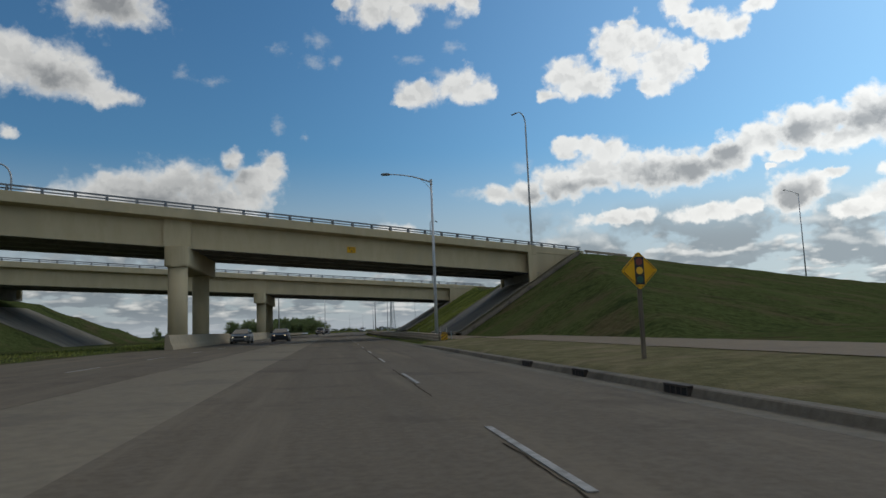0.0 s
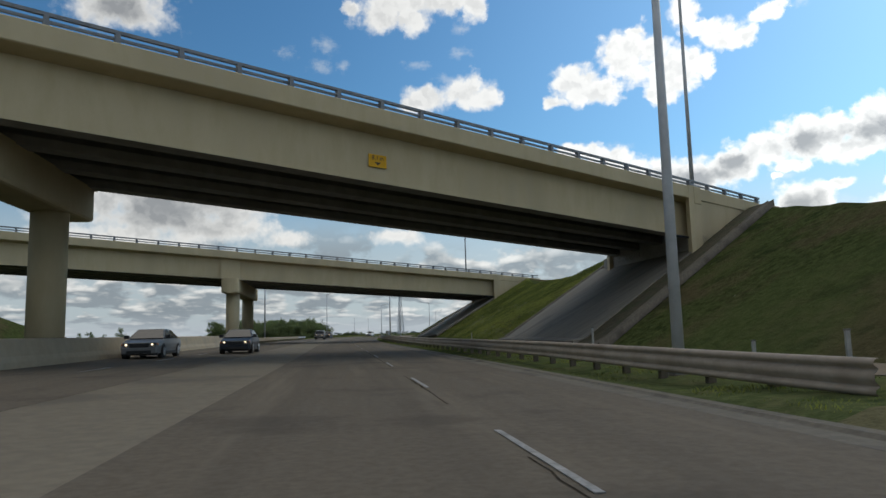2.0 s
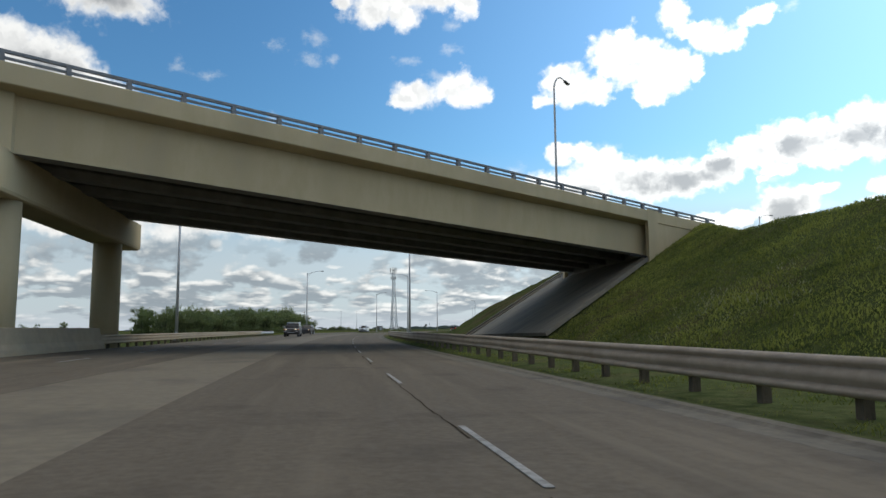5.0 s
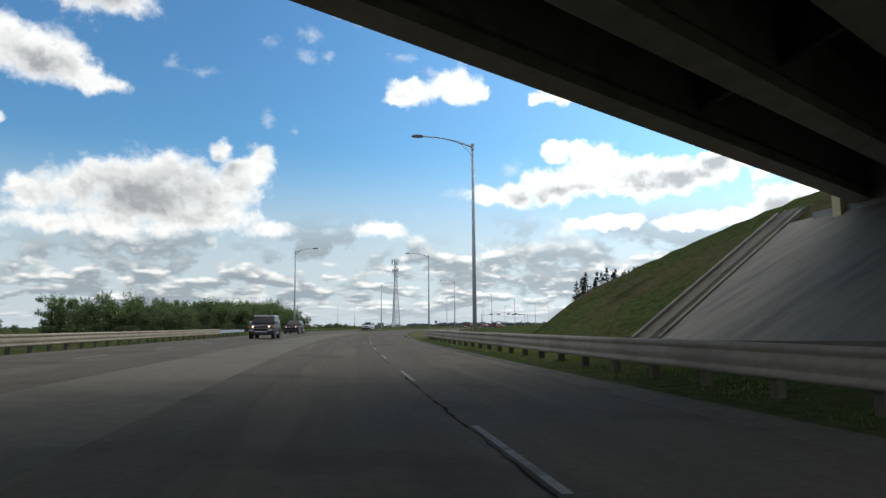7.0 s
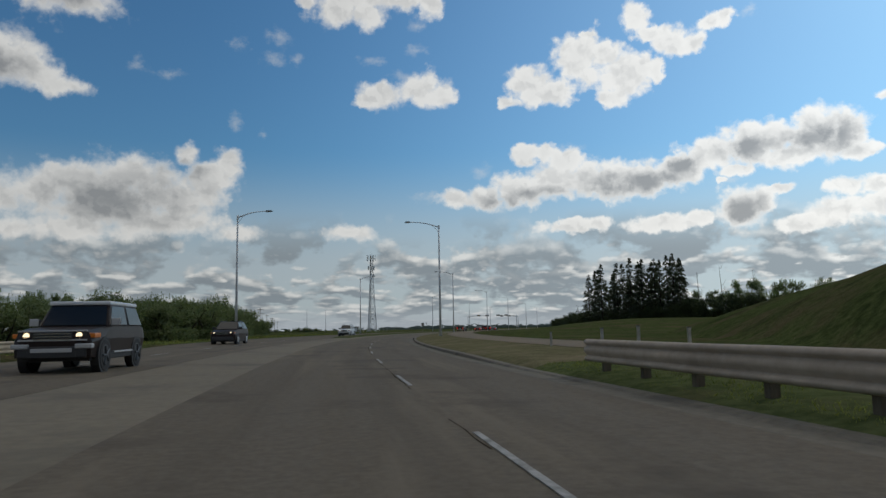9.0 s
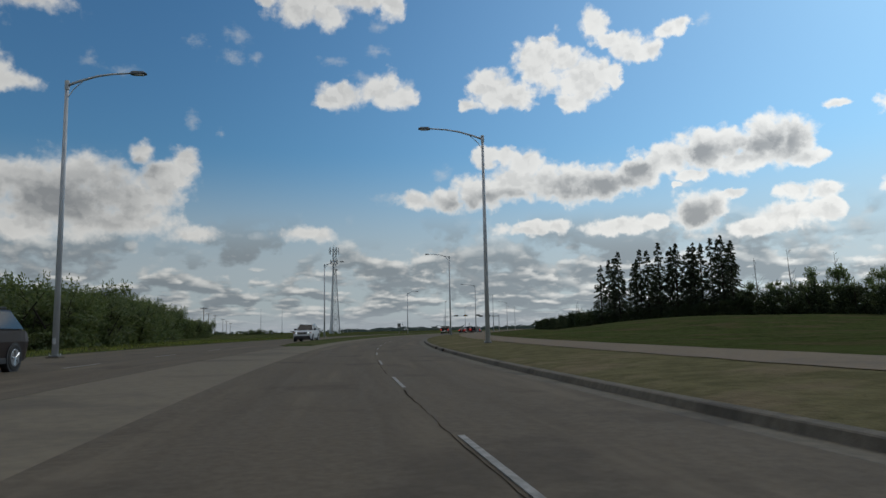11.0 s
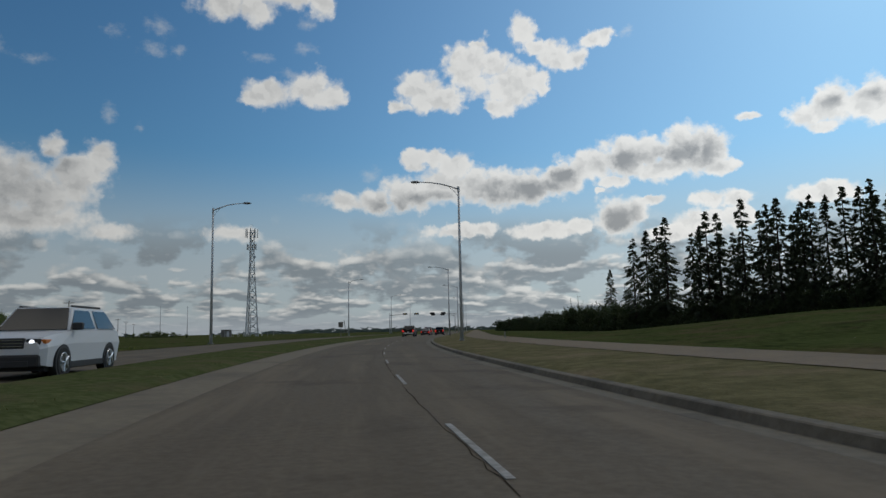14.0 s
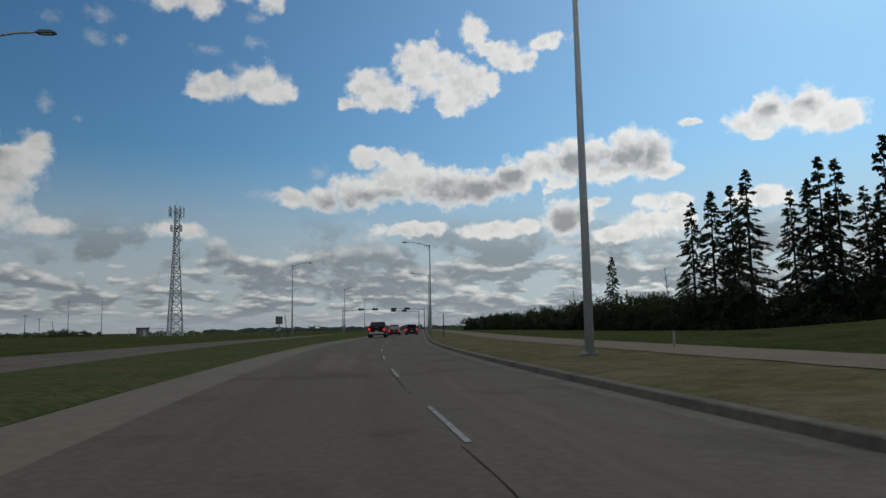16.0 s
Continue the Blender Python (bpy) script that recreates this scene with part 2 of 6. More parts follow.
# ---- materials ----
def material(name, colours, size=1.0, rough=0.85, bump=0.3, bump_size=40.0, metal=0.0, stretch=(1, 1, 1), stain=None, stain_size=0.3, stain_amount=0.4, vary=0.0, island=0.0, deep=0.02, shine=0.12):
    """A surface of two blended colours, with stains at a larger scale and fine relief, in metres."""
    mat = bpy.data.materials.new(name)
    mat.use_nodes = True
    n = Nodes(mat.node_tree)
    mat.node_tree.nodes.clear()
    at = n.vec("MULTIPLY", n.add("ShaderNodeNewGeometry").outputs["Position"], stretch)
    grain = n.noise(at, size, 6.0, 0.62)
    colour = n.mix(n.span(grain, 0.3, 0.7), colours[0], colours[1])
    if stain:
        patch = n.noise(at, stain_size, 5.0, 0.6)
        colour = n.mix(n.math("MULTIPLY", n.span(patch, 0.48, 0.68), stain_amount), colour, stain)
    if vary:
        pick = n.add("ShaderNodeObjectInfo").outputs["Random"]
        colour = n.mix(1.0, colour, n.add("ShaderNodeCombineColor", {i: n.math("MULTIPLY_ADD", pick, 2 * vary, 1 - vary) for i in range(3)}).outputs[0], "MULTIPLY")
    if island:
        pick = n.add("ShaderNodeNewGeometry").outputs["Random Per Island"]
        colour = n.mix(1.0, colour, n.add("ShaderNodeCombineColor", {i: n.math("MULTIPLY_ADD", pick, 2 * island, 1 - island) for i in range(3)}).outputs[0], "MULTIPLY")
    fine = n.noise(at, bump_size, 3.0, 0.6)
    relief = n.add("ShaderNodeBump", {"Height": fine, "Strength": bump, "Distance": deep}).outputs[0]
    shader = n.add("ShaderNodeBsdfPrincipled", {"Base Color": colour, "Roughness": n.span(grain, 0.0, 1.0, rough - 0.08, min(1.0, rough + 0.08)), "Metallic": metal, "Specular IOR Level": 0.5 if metal else shine, "Normal": relief})
    n.add("ShaderNodeOutputMaterial", {"Surface": shader.outputs[0]})
    return mat


def plain(name, colour, rough=0.5, metal=0.0, coat=0.0, glow=0.0):
    mat = bpy.data.materials.new(name)
    mat.use_nodes = True
    shader = mat.node_tree.nodes["Principled BSDF"]
    shader.inputs["Base Color"].default_value = (*colour, 1)
    shader.inputs["Roughness"].default_value, shader.inputs["Metallic"].default_value = rough, metal
    shader.inputs["Coat Weight"].default_value = coat
    if glow:
        shader.inputs["Emission Color"].default_value = (*colour, 1)
        shader.inputs["Emission Strength"].default_value = glow
    return mat


def leafy(name, dark, light, through_light=0.25, size=0.6, patches=0.0):
    mat = bpy.data.materials.new(name)
    mat.use_nodes = True
    n = Nodes(mat.node_tree)
    mat.node_tree.nodes.clear()
    geo = n.add("ShaderNodeNewGeometry")
    pick = n.math("MULTIPLY_ADD", geo.outputs["Random Per Island"], 0.6, n.math("MULTIPLY", n.noise(geo.outputs["Position"], size, 3.0), 0.4))
    if patches:
        broad = n.span(n.noise(geo.outputs["Position"], 0.14, 5.0, 0.6), 0.36, 0.64, -patches, patches)
        pick = n.math("ADD", pick, broad, clamp=True)
    colour = n.mix(pick, dark, light)
    front = n.add("ShaderNodeBsdfPrincipled", {"Base Color": colour, "Roughness": 0.75, "Specular IOR Level": 0.2})
    behind = n.add("ShaderNodeBsdfTranslucent", {"Color": n.mix(1.0, colour, (1.3, 1.4, 0.8), "MULTIPLY")})
    both = n.add("ShaderNodeMixShader", {0: through_light, 1: front.outputs[0], 2: behind.outputs[0]})
    n.add("ShaderNodeOutputMaterial", {"Surface": both.outputs[0]})
    return mat


def striped_road(name, colours, tyre, stain):
    """Worn pavement: grain, darker wheel tracks along the road, patches."""
    mat = bpy.data.materials.new(name)
    mat.use_nodes = True
    n = Nodes(mat.node_tree)
    mat.node_tree.nodes.clear()
    at = n.add("ShaderNodeNewGeometry").outputs["Position"]
    lane = n.add("ShaderNodeSeparateXYZ", {0: n.add("ShaderNodeUVMap", uv_map="along").outputs[0]})
    grain = n.noise(at, 9.0, 6.0, 0.7)
    colour = n.mix(n.span(grain, 0.3, 0.7), colours[0], colours[1])
    broad = n.noise(n.vec("MULTIPLY", n.add("ShaderNodeCombineXYZ", {0: lane.outputs[0], 1: lane.outputs[1]}).outputs[0], (0.9, 0.05, 1)), 1.0, 5.0, 0.62)
    wheel = n.math("PINGPONG", n.math("ADD", lane.outputs[0], 0.0), 0.9)
    track = n.math("MULTIPLY", n.span(wheel, 0.35, 0.9), n.span(broad, 0.35, 0.65))
    colour = n.mix(n.math("MULTIPLY", track, 0.35), colour, tyre)
    colour = n.mix(n.math("MULTIPLY", n.span(broad, 0.48, 0.68), 0.7), colour, stain)
    blotch = n.noise(at, 0.35, 5.0, 0.65)
    colour = n.mix(n.math("MULTIPLY", n.span(blotch, 0.52, 0.66), 0.45), colour, tyre)
    relief = n.add("ShaderNodeBump", {"Height": n.noise(at, 90.0, 2.0), "Strength": 0.35, "Distance": 0.008}).outputs[0]
    shader = n.add("ShaderNodeBsdfPrincipled", {"Base Color": colour, "Roughness": n.span(broad, 0.3, 0.7, 0.78, 0.95), "Specular IOR Level": 0.06, "Normal": relief})
    n.add("ShaderNodeOutputMaterial", {"Surface": shader.outputs[0]})
    return mat


ASPHALT = striped_road("worn_asphalt", ((0.102, 0.084, 0.062), (0.134, 0.111, 0.083)), (0.056, 0.048, 0.039), (0.170, 0.141, 0.105))
MEDIAN = material("median_concrete", ((0.142, 0.120, 0.087), (0.180, 0.152, 0.111)), 5.0, 0.9, 0.25, 60, stain=(0.085, 0.074, 0.058), stain_size=0.25, stain_amount=0.6)
GUTTER = material("gutter_concrete", ((0.108, 0.094, 0.072), (0.150, 0.131, 0.102)), 6.0, 0.9, 0.3, 50, stain=(0.065, 0.058, 0.047), stain_size=0.5, stain_amount=0.8)
TRAIL = material("trail_asphalt", ((0.140, 0.108, 0.072), (0.178, 0.138, 0.092)), 5.0, 0.92, 0.25, 60, stain=(0.095, 0.078, 0.06), stain_size=0.2)
STEEL_RAIL = material("dull_bridge_rail_steel", ((0.17, 0.18, 0.19), (0.23, 0.24, 0.25)), 3.0, 0.6, 0.0, 50, metal=0.2)
BEIGE = material("beige_painted_concrete", ((0.475, 0.395, 0.245), (0.53, 0.445, 0.285)), 1.4, 0.85, 0.12, 30, stretch=(1, 1, 0.35), stain=(0.33, 0.275, 0.19), stain_size=0.35, stain_amount=0.35)
# Darker than the fascia beige: shade under the bridges is in this colour.
SOFFIT = material("stained_shaded_soffit", ((0.225, 0.216, 0.198), (0.29, 0.279, 0.256)), 1.2, 0.9, 0.15, 30, stain=(0.19, 0.18, 0.16), stain_size=0.4, stain_amount=0.5)
# Near-black puts the shade between the girders into slab and braces.
DARK_DECK = material("shade_dark_underside", ((0.045, 0.045, 0.047), (0.070, 0.068, 0.065)), 1.0, 0.9, 0.2, 20)
PAVING = material("slope_paving_concrete", ((0.17, 0.152, 0.12), (0.228, 0.205, 0.165)), 1.6, 0.9, 0.3, 45, stretch=(0.22, 1.0, 0.3), stain=(0.12, 0.112, 0.097), stain_size=0.55, stain_amount=0.85)
BARRIER = material("barrier_concrete", ((0.30, 0.25, 0.175), (0.345, 0.29, 0.205)), 2.0, 0.88, 0.2, 40, stain=(0.22, 0.20, 0.165), stain_size=0.4, stain_amount=0.5)
GALV = material("galvanised_steel", ((0.42, 0.435, 0.445), (0.52, 0.535, 0.545)), 2.0, 0.6, 0.0, 50, metal=0.15, stain=(0.36, 0.36, 0.355), stain_size=0.5, stain_amount=0.3)
RAIL_STEEL = material("dull_guardrail_steel", ((0.30, 0.25, 0.195), (0.37, 0.31, 0.245)), 4.0, 0.75, 0.08, 50, stain=(0.22, 0.175, 0.13), stain_size=0.6, stain_amount=0.5)
POST_WOOD = material("weathered_post_wood", ((0.10, 0.085, 0.065), (0.16, 0.135, 0.10)), 8.0, 0.9, 0.5, 60, stretch=(1, 1, 0.2))
LINE = material("worn_white_paint", ((0.21, 0.205, 0.19), (0.33, 0.32, 0.30)), 7.0, 0.8, 0.2, 60, stain=(0.13, 0.12, 0.105), stain_size=3.0, stain_amount=0.7)
TAR = material("crack_sealant", ((0.030, 0.025, 0.019), (0.055, 0.046, 0.035)), 9.0, 0.95, 0.3, 30, shine=0.0)
def meadow(name):
    """Rough grass: fine tufts, dark clumps, brown thatch patches and a few pale dead spots."""
    mat = bpy.data.materials.new(name)
    mat.use_nodes = True
    n = Nodes(mat.node_tree)
    mat.node_tree.nodes.clear()
    at = n.add("ShaderNodeNewGeometry").outputs["Position"]
    tuft = n.noise(at, 2.4, 7.0, 0.68)
    colour = n.mix(n.span(tuft, 0.3, 0.7), (0.030, 0.043, 0.014), (0.080, 0.093, 0.034))
    thatch = n.noise(n.vec("ADD", at, (31.0, 7.0, 0.0)), 0.16, 6.0, 0.66)
    colour = n.mix(n.math("MULTIPLY", n.span(thatch, 0.46, 0.64), 0.72), colour, n.mix(tuft, (0.058, 0.044, 0.024), (0.125, 0.096, 0.056)))
    clump = n.noise(n.vec("ADD", at, (0.0, 50.0, 0.0)), 0.33, 5.0, 0.6)
    colour = n.mix(n.math("MULTIPLY", n.span(clump, 0.56, 0.68), 0.6), colour, (0.020, 0.032, 0.013))
    lush = n.noise(n.vec("ADD", at, (90.0, 0.0, 0.0)), 0.09, 4.0, 0.55)
    colour = n.mix(n.math("MULTIPLY", n.span(lush, 0.52, 0.66), 0.45), colour, (0.078, 0.096, 0.034))
    speck = n.noise(at, 3.1, 2.0, 0.5)
    colour = n.mix(n.span(speck, 0.765, 0.80), colour, (0.22, 0.20, 0.14))
    relief = n.add("ShaderNodeBump", {"Height": tuft, "Strength": 0.9, "Distance": 0.22}).outputs[0]
    shader = n.add("ShaderNodeBsdfPrincipled", {"Base Color": colour, "Roughness": 0.97, "Specular IOR Level": 0.0, "Normal": relief})
    n.add("ShaderNodeOutputMaterial", {"Surface": shader.outputs[0]})
    return mat


GRASS = meadow("grass_ground")
VERGE = material("dry_verge_grass", ((0.092, 0.087, 0.046), (0.150, 0.134, 0.074)), 2.0, 0.95, 0.9, 6.0, stain=(0.195, 0.150, 0.102), deep=0.08, shine=0.0, stain_size=0.35, stain_amount=0.6)
MOWN = material("mown_grass", ((0.050, 0.062, 0.024), (0.090, 0.102, 0.044)), 4.0, 0.95, 0.8, 14.0, stain=(0.105, 0.088, 0.052), deep=0.05, shine=0.0, stain_size=0.35, stain_amount=0.7)
RANK = material("rank_grass_ground", ((0.050, 0.064, 0.024), (0.094, 0.108, 0.045)), 3.0, 0.95, 0.9, 6.0, stain=(0.100, 0.090, 0.046), deep=0.08, shine=0.0, stain_size=0.5, stain_amount=0.6)
DIRT = material("bare_dirt", ((0.046, 0.043, 0.024), (0.078, 0.068, 0.042)), 3.0, 0.95, 0.6, 25, stain=(0.040, 0.052, 0.020), stain_size=0.6, stain_amount=0.8)
BLADES = leafy("grass_blades", (0.055, 0.074, 0.020), (0.245, 0.252, 0.078), 0.42, 0.3, 0.3)
DRY_BLADES = leafy("dry_grass_blades", (0.080, 0.086, 0.036), (0.165, 0.150, 0.075), 0.3, 0.3)
BLACK = plain("black_rubber", (0.012, 0.012, 0.012), 0.8)
HOLE = plain("dark_opening", (0.012, 0.011, 0.010), 0.95)


# ---- building blocks ----
def part(name, bm, mat, parent=None, label="", smooth=False):
    """One mesh object out of a bmesh, under a thing or a part."""
    mesh = bpy.data.meshes.new(name)
    bmesh.ops.recalc_face_normals(bm, faces=bm.faces)
    bm.to_mesh(mesh)
    bm.free()
    mesh.materials.append(mat)
    if smooth:
        mesh.polygons.foreach_set("use_smooth", [True] * len(mesh.polygons))
    ob = new(name, mesh)
    if parent is not None:
        ob.parent = parent
    return tagged(ob, label) if label else ob


def sheet_mesh(name, verts, faces, mat, parent=None, smooth=True):
    mesh = bpy.data.meshes.new(name)
    mesh.from_pydata([tuple(v) for v in verts], [], faces)
    mesh.materials.append(mat)
    if smooth:
        mesh.polygons.foreach_set("use_smooth", [True] * len(mesh.polygons))
    ob = new(name, mesh)
    if parent is not None:
        ob.parent = parent
    return ob


def thing(name, label, category, at=(0, 0, 0), turn=0.0, group="", kind=""):
    ob = new(name)
    ob.empty_display_size = 0.1
    ob.matrix_basis = pose(*at, 0, 0, turn)
    return tagged(ob, label, category, group, kind)


def box(bm, x0, x1, y0, y1, z0, z1, bevel=0.0):
    made = bmesh.ops.create_cube(bm, size=1.0)
    m = Matrix.Translation(((x0 + x1) / 2, (y0 + y1) / 2, (z0 + z1) / 2)) @ Matrix.Diagonal((x1 - x0, y1 - y0, z1 - z0, 1))
    bmesh.ops.transform(bm, matrix=m, verts=made["verts"])
    if bevel:
        edges = list({e for v in made["verts"] for e in v.link_edges})
        bmesh.ops.bevel(bm, geom=edges, offset=bevel, segments=2, affect="EDGES", profile=0.5)
    return bm


def boxed(*size, bevel=0.0):
    return box(bmesh.new(), *size, bevel=bevel)


def tube(bm, points, radii, sides=10, caps=True):
    """A round bar through points, with a radius at each."""
    rings = []
    points = [Vector(p) for p in points]
    for i, p in enumerate(points):
        ahead = (points[min(i + 1, len(points) - 1)] - points[max(i - 1, 0)]).normalized()
        side = ahead.orthogonal().normalized() if abs(ahead.z) < 0.999 else Vector((1, 0, 0))
        if abs(ahead.z) < 0.999:
            side = ahead.cross(Vector((0, 0, 1))).normalized()
        up = side.cross(ahead)
        r = radii[i] if isinstance(radii, (list, tuple)) else radii
        rings.append([bm.verts.new(p + r * (math.cos(a) * side + math.sin(a) * up)) for a in (2 * math.pi * k / sides for k in range(sides))])
    for a, b in zip(rings, rings[1:]):
        for k in range(sides):
            bm.faces.new((a[k], a[(k + 1) % sides], b[(k + 1) % sides], b[k]))
    if caps:
        bm.faces.new(rings[0][::-1])
        bm.faces.new(rings[-1])
    return bm


def prism(bm, outline, a, b, place=None):
    """An outline of 2D points swept between two places; place(u, v, w) gives the corner."""
    place = place or (lambda u, v, t: (u, t, v))
    first = [bm.verts.new(place(u, v, a)) for u, v in outline]
    second = [bm.verts.new(place(u, v, b)) for u, v in outline]
    k = len(outline)
    for i in range(k):
        bm.faces.new((first[i], first[(i + 1) % k], second[(i + 1) % k], second[i]))
    bm.faces.new(first[::-1])
    bm.faces.new(second)
    return bm


# ---- the road's line ----
STEP = 0.5
S_FIRST, S_LAST = -120.0, 900.0


BEND_S = (50, 72, 95, 117, 136, 154, 163, 186, 208, 227, 253, 288, 352)
BEND_H = (0.0, -0.11, -0.04, 0.79, 1.79, 2.59, 3.01, 4.53, 7.11, 9.65, 12.77, 17.21, 24.7)


def heading(s):
    """Degrees that the road has turned to the right after s metres: nearly straight, then a curve that tightens, then straight again."""
    return float(np.interp(s, BEND_S, BEND_H))


LINE_X, LINE_Y, LINE_H = [0.0], [S_FIRST], [0.0]
while len(LINE_X) <= (S_LAST - S_FIRST) / STEP:
    h = radians(heading(S_FIRST + STEP * (len(LINE_X) - 0.5)))
    LINE_X.append(LINE_X[-1] + STEP * math.sin(h))
    LINE_Y.append(LINE_Y[-1] + STEP * math.cos(h))
    LINE_H.append(h)
LINE_X, LINE_Y, LINE_H = np.array(LINE_X), np.array(LINE_Y), np.array(LINE_H)
# the lanes wander a little across the line
SWAY = np.interp(S_FIRST + STEP * np.arange(len(LINE_X)), (20, 70, 240, 280), (0.0, 0.26, 0.26, 0.36))
LINE_X, LINE_Y = LINE_X + SWAY * np.cos(LINE_H), LINE_Y - SWAY * np.sin(LINE_H)


def road(s, d, z=0.0):
    """The place d metres to the right of the road's line after s metres."""
    i = min(max((s - S_FIRST) / STEP, 0), len(LINE_X) - 1.001)
    k, f = int(i), i - int(i)
    x, y, h = (a[k] * (1 - f) + a[k + 1] * f for a in (LINE_X, LINE_Y, LINE_H))
    return Vector((x + d * math.cos(h), y - d * math.sin(h), z))


def along(x, y):
    """s and d of a place."""
    r = (LINE_X - x) ** 2 + (LINE_Y - y) ** 2
    k = int(r.argmin())
    h = LINE_H[k]
    return S_FIRST + STEP * k + (x - LINE_X[k]) * math.sin(h) + (y - LINE_Y[k]) * math.cos(h), (x - LINE_X[k]) * math.cos(h) - (y - LINE_Y[k]) * math.sin(h)


def bank(d):
    """The pavement falls gently to the right."""
    return -0.014 * min(max(d, -14.0), 6.0)


def smooth(x, a, b):
    t = min(max((x - a) / (b - a), 0.0), 1.0)
    return t * t * (3 - 2 * t)


# ---- terrain heights ----
SKEW = 0.5625                     # the two overpasses cross at this slant: y grows with x
FACE_1, FACE_2 = 65.14, 123.6    # where their near girders cross x = 0
WIDE_1, WIDE_2 = 12.0, 15.85


def toe(s):
    return 12.9 - 0.0066 * (min(max(s, 40), 180) - 60)


def fills(x, y):
    """Height of the crossing roads' embankments at a place."""
    z = -50.0
    c1 = 10.55 - 0.0365 * x if x > 0 else 10.55 - 0.03 * x
    w1 = y - FACE_1 - SKEW * x
    out = max(-1.6 - w1, w1 - 17.0, 0.0) * 0.8716
    z = max(z, c1 - out / (4.0 if w1 < 0 else 3.0))
    c2 = c1 - 0.6
    w2 = y - FACE_2 - SKEW * x
    out = max(-1.6 - w2, w2 - 22.2, 0.0) * 0.8716
    ratio = min(max(1.9 + 0.19 * (abs(x) - 16), 1.9), 5.5) if w2 > 0 and x > 0 else 2.0 if w2 > 0 else 3.0
    z = max(z, c2 - out / ratio)
    if w1 > 0 and w2 < 0:
        z = max(z, 6.7)
    return z


def sunk(s):
    """How far the verge lies lower beside the guardrail."""
    return 0.215 * smooth(s, 42, 50) * (1 - 0.55 * smooth(s, 112, 150)) * (1 - smooth(s, 174, 184))


def ground_height(s, d):
    p = road(s, d)
    rise = 0.0
    bump = 0.10 * noise.noise((p.x * 0.05, p.y * 0.05, 3.0)) + 0.05 * noise.noise((p.x * 0.23, p.y * 0.23, 7.0))
    if d > 0:
        base = -0.17 + (0.26 - sunk(s)) * smooth(d, 5.1, 5.6) + 0.14 * smooth(d, 5.4, 9.0)
        cut = (d - toe(s)) / 1.8
        lump = max(0.0, 0.5 * noise.noise((p.x * 0.11, p.y * 0.11, 1.0)))
        hill = min(cut, fills(p.x, p.y) + 0.25 * noise.noise((p.x * 0.06, p.y * 0.06, 5.0))) if s < 330 else -50
        # a low grassy mound further on
        knoll = 2.05 * smooth(d, 13.0, 46.0) * smooth(p.y, 244.0, 287.0) * (1 - smooth(p.y, 293.0, 338.0))
        rise = base + max(0.0, hill, knoll * (1 + 0.05 * lump)) + bump * smooth(d, 12.5, 20)
    else:
        base = 0.19 - 0.30 * smooth(d, -14.2, -13.6)
        if s > 246:
            base = max(base, 0.13 * smooth(s, 248, 256) * smooth(-d, 3.2, 3.9) * (1 - smooth(-d, 5.5 + 0.03 * max(0, s - 250), 6.1 + 0.03 * max(0, s - 250))) + bank(d) - 0.04)
            if -d > 13.6:
                base = 0.22
        cut = (-36.8 - d) / 1.8 if s < 200 else -50
        hill = min(cut, fills(p.x, p.y)) if s < 200 else -50
        rise = base + max(0.0, hill) + bump * smooth(-d, 15, 22)
    return rise


# ---- ground ----
def build_ground():
    s_list = [-120, -90, -70, -55] + [-40 + 2.0 * k for k in range(206)] + [374, 380, 390, 400, 420, 450, 490, 540, 600, 680, 780, 880]
    right = [0, 2.5, 4.88, 4.92, 5.1, 5.3, 5.6, 6.5, 7.5, 8.6, 9.3, 9.7, 11.0, 12.3, 12.6, 12.9] + [13.3 + 0.9 * k for k in range(22)] + [34, 36, 39, 42, 46, 50, 55, 61, 68, 76, 86, 98, 112, 130, 155, 190, 240]
    left = [-240, -180, -140, -110, -90, -75, -64, -56, -50, -46, -42] + [-38 + 1.1 * k for k in range(16)] + [-20, -18, -16.5, -15.2, -14.3, -13.9, -13.55, -13.0, -11.5, -10.0, -8.5, -7.6, -7.0, -6.4, -5.8, -5.0, -4.4, -3.9, -3.5, -3.2, -2.8, -1.5]
    d_list = left + right
    verts = [(*road(s, d).xy, ground_height(s, d)) for s in s_list for d in d_list]
    k = len(d_list)
    faces = [(i * k + j, i * k + j + 1, (i + 1) * k + j + 1, (i + 1) * k + j) for i in range(len(s_list) - 1) for j in range(k - 1)]
    ob = sheet_mesh("ground", verts, faces, GRASS)
    return tagged(ob, "uneven green grass ground rising into road embankments", "ground", kind="structure")


ground = build_ground()


def far_ground():
    bm = bmesh.new()
    bmesh.ops.create_grid(bm, x_segments=40, y_segments=40, size=4200)
    for v in bm.verts:
        v.co.z = -0.35 + 6.0 * smooth(v.co.length, 900, 3500) * max(0.0, noise.noise((v.co.x * 0.0008, v.co.y * 0.0008, 2.0)))
    return tagged(part("far_fields", bm, GRASS), "flat green fields reaching to the horizon", "ground", kind="structure")


far_ground()


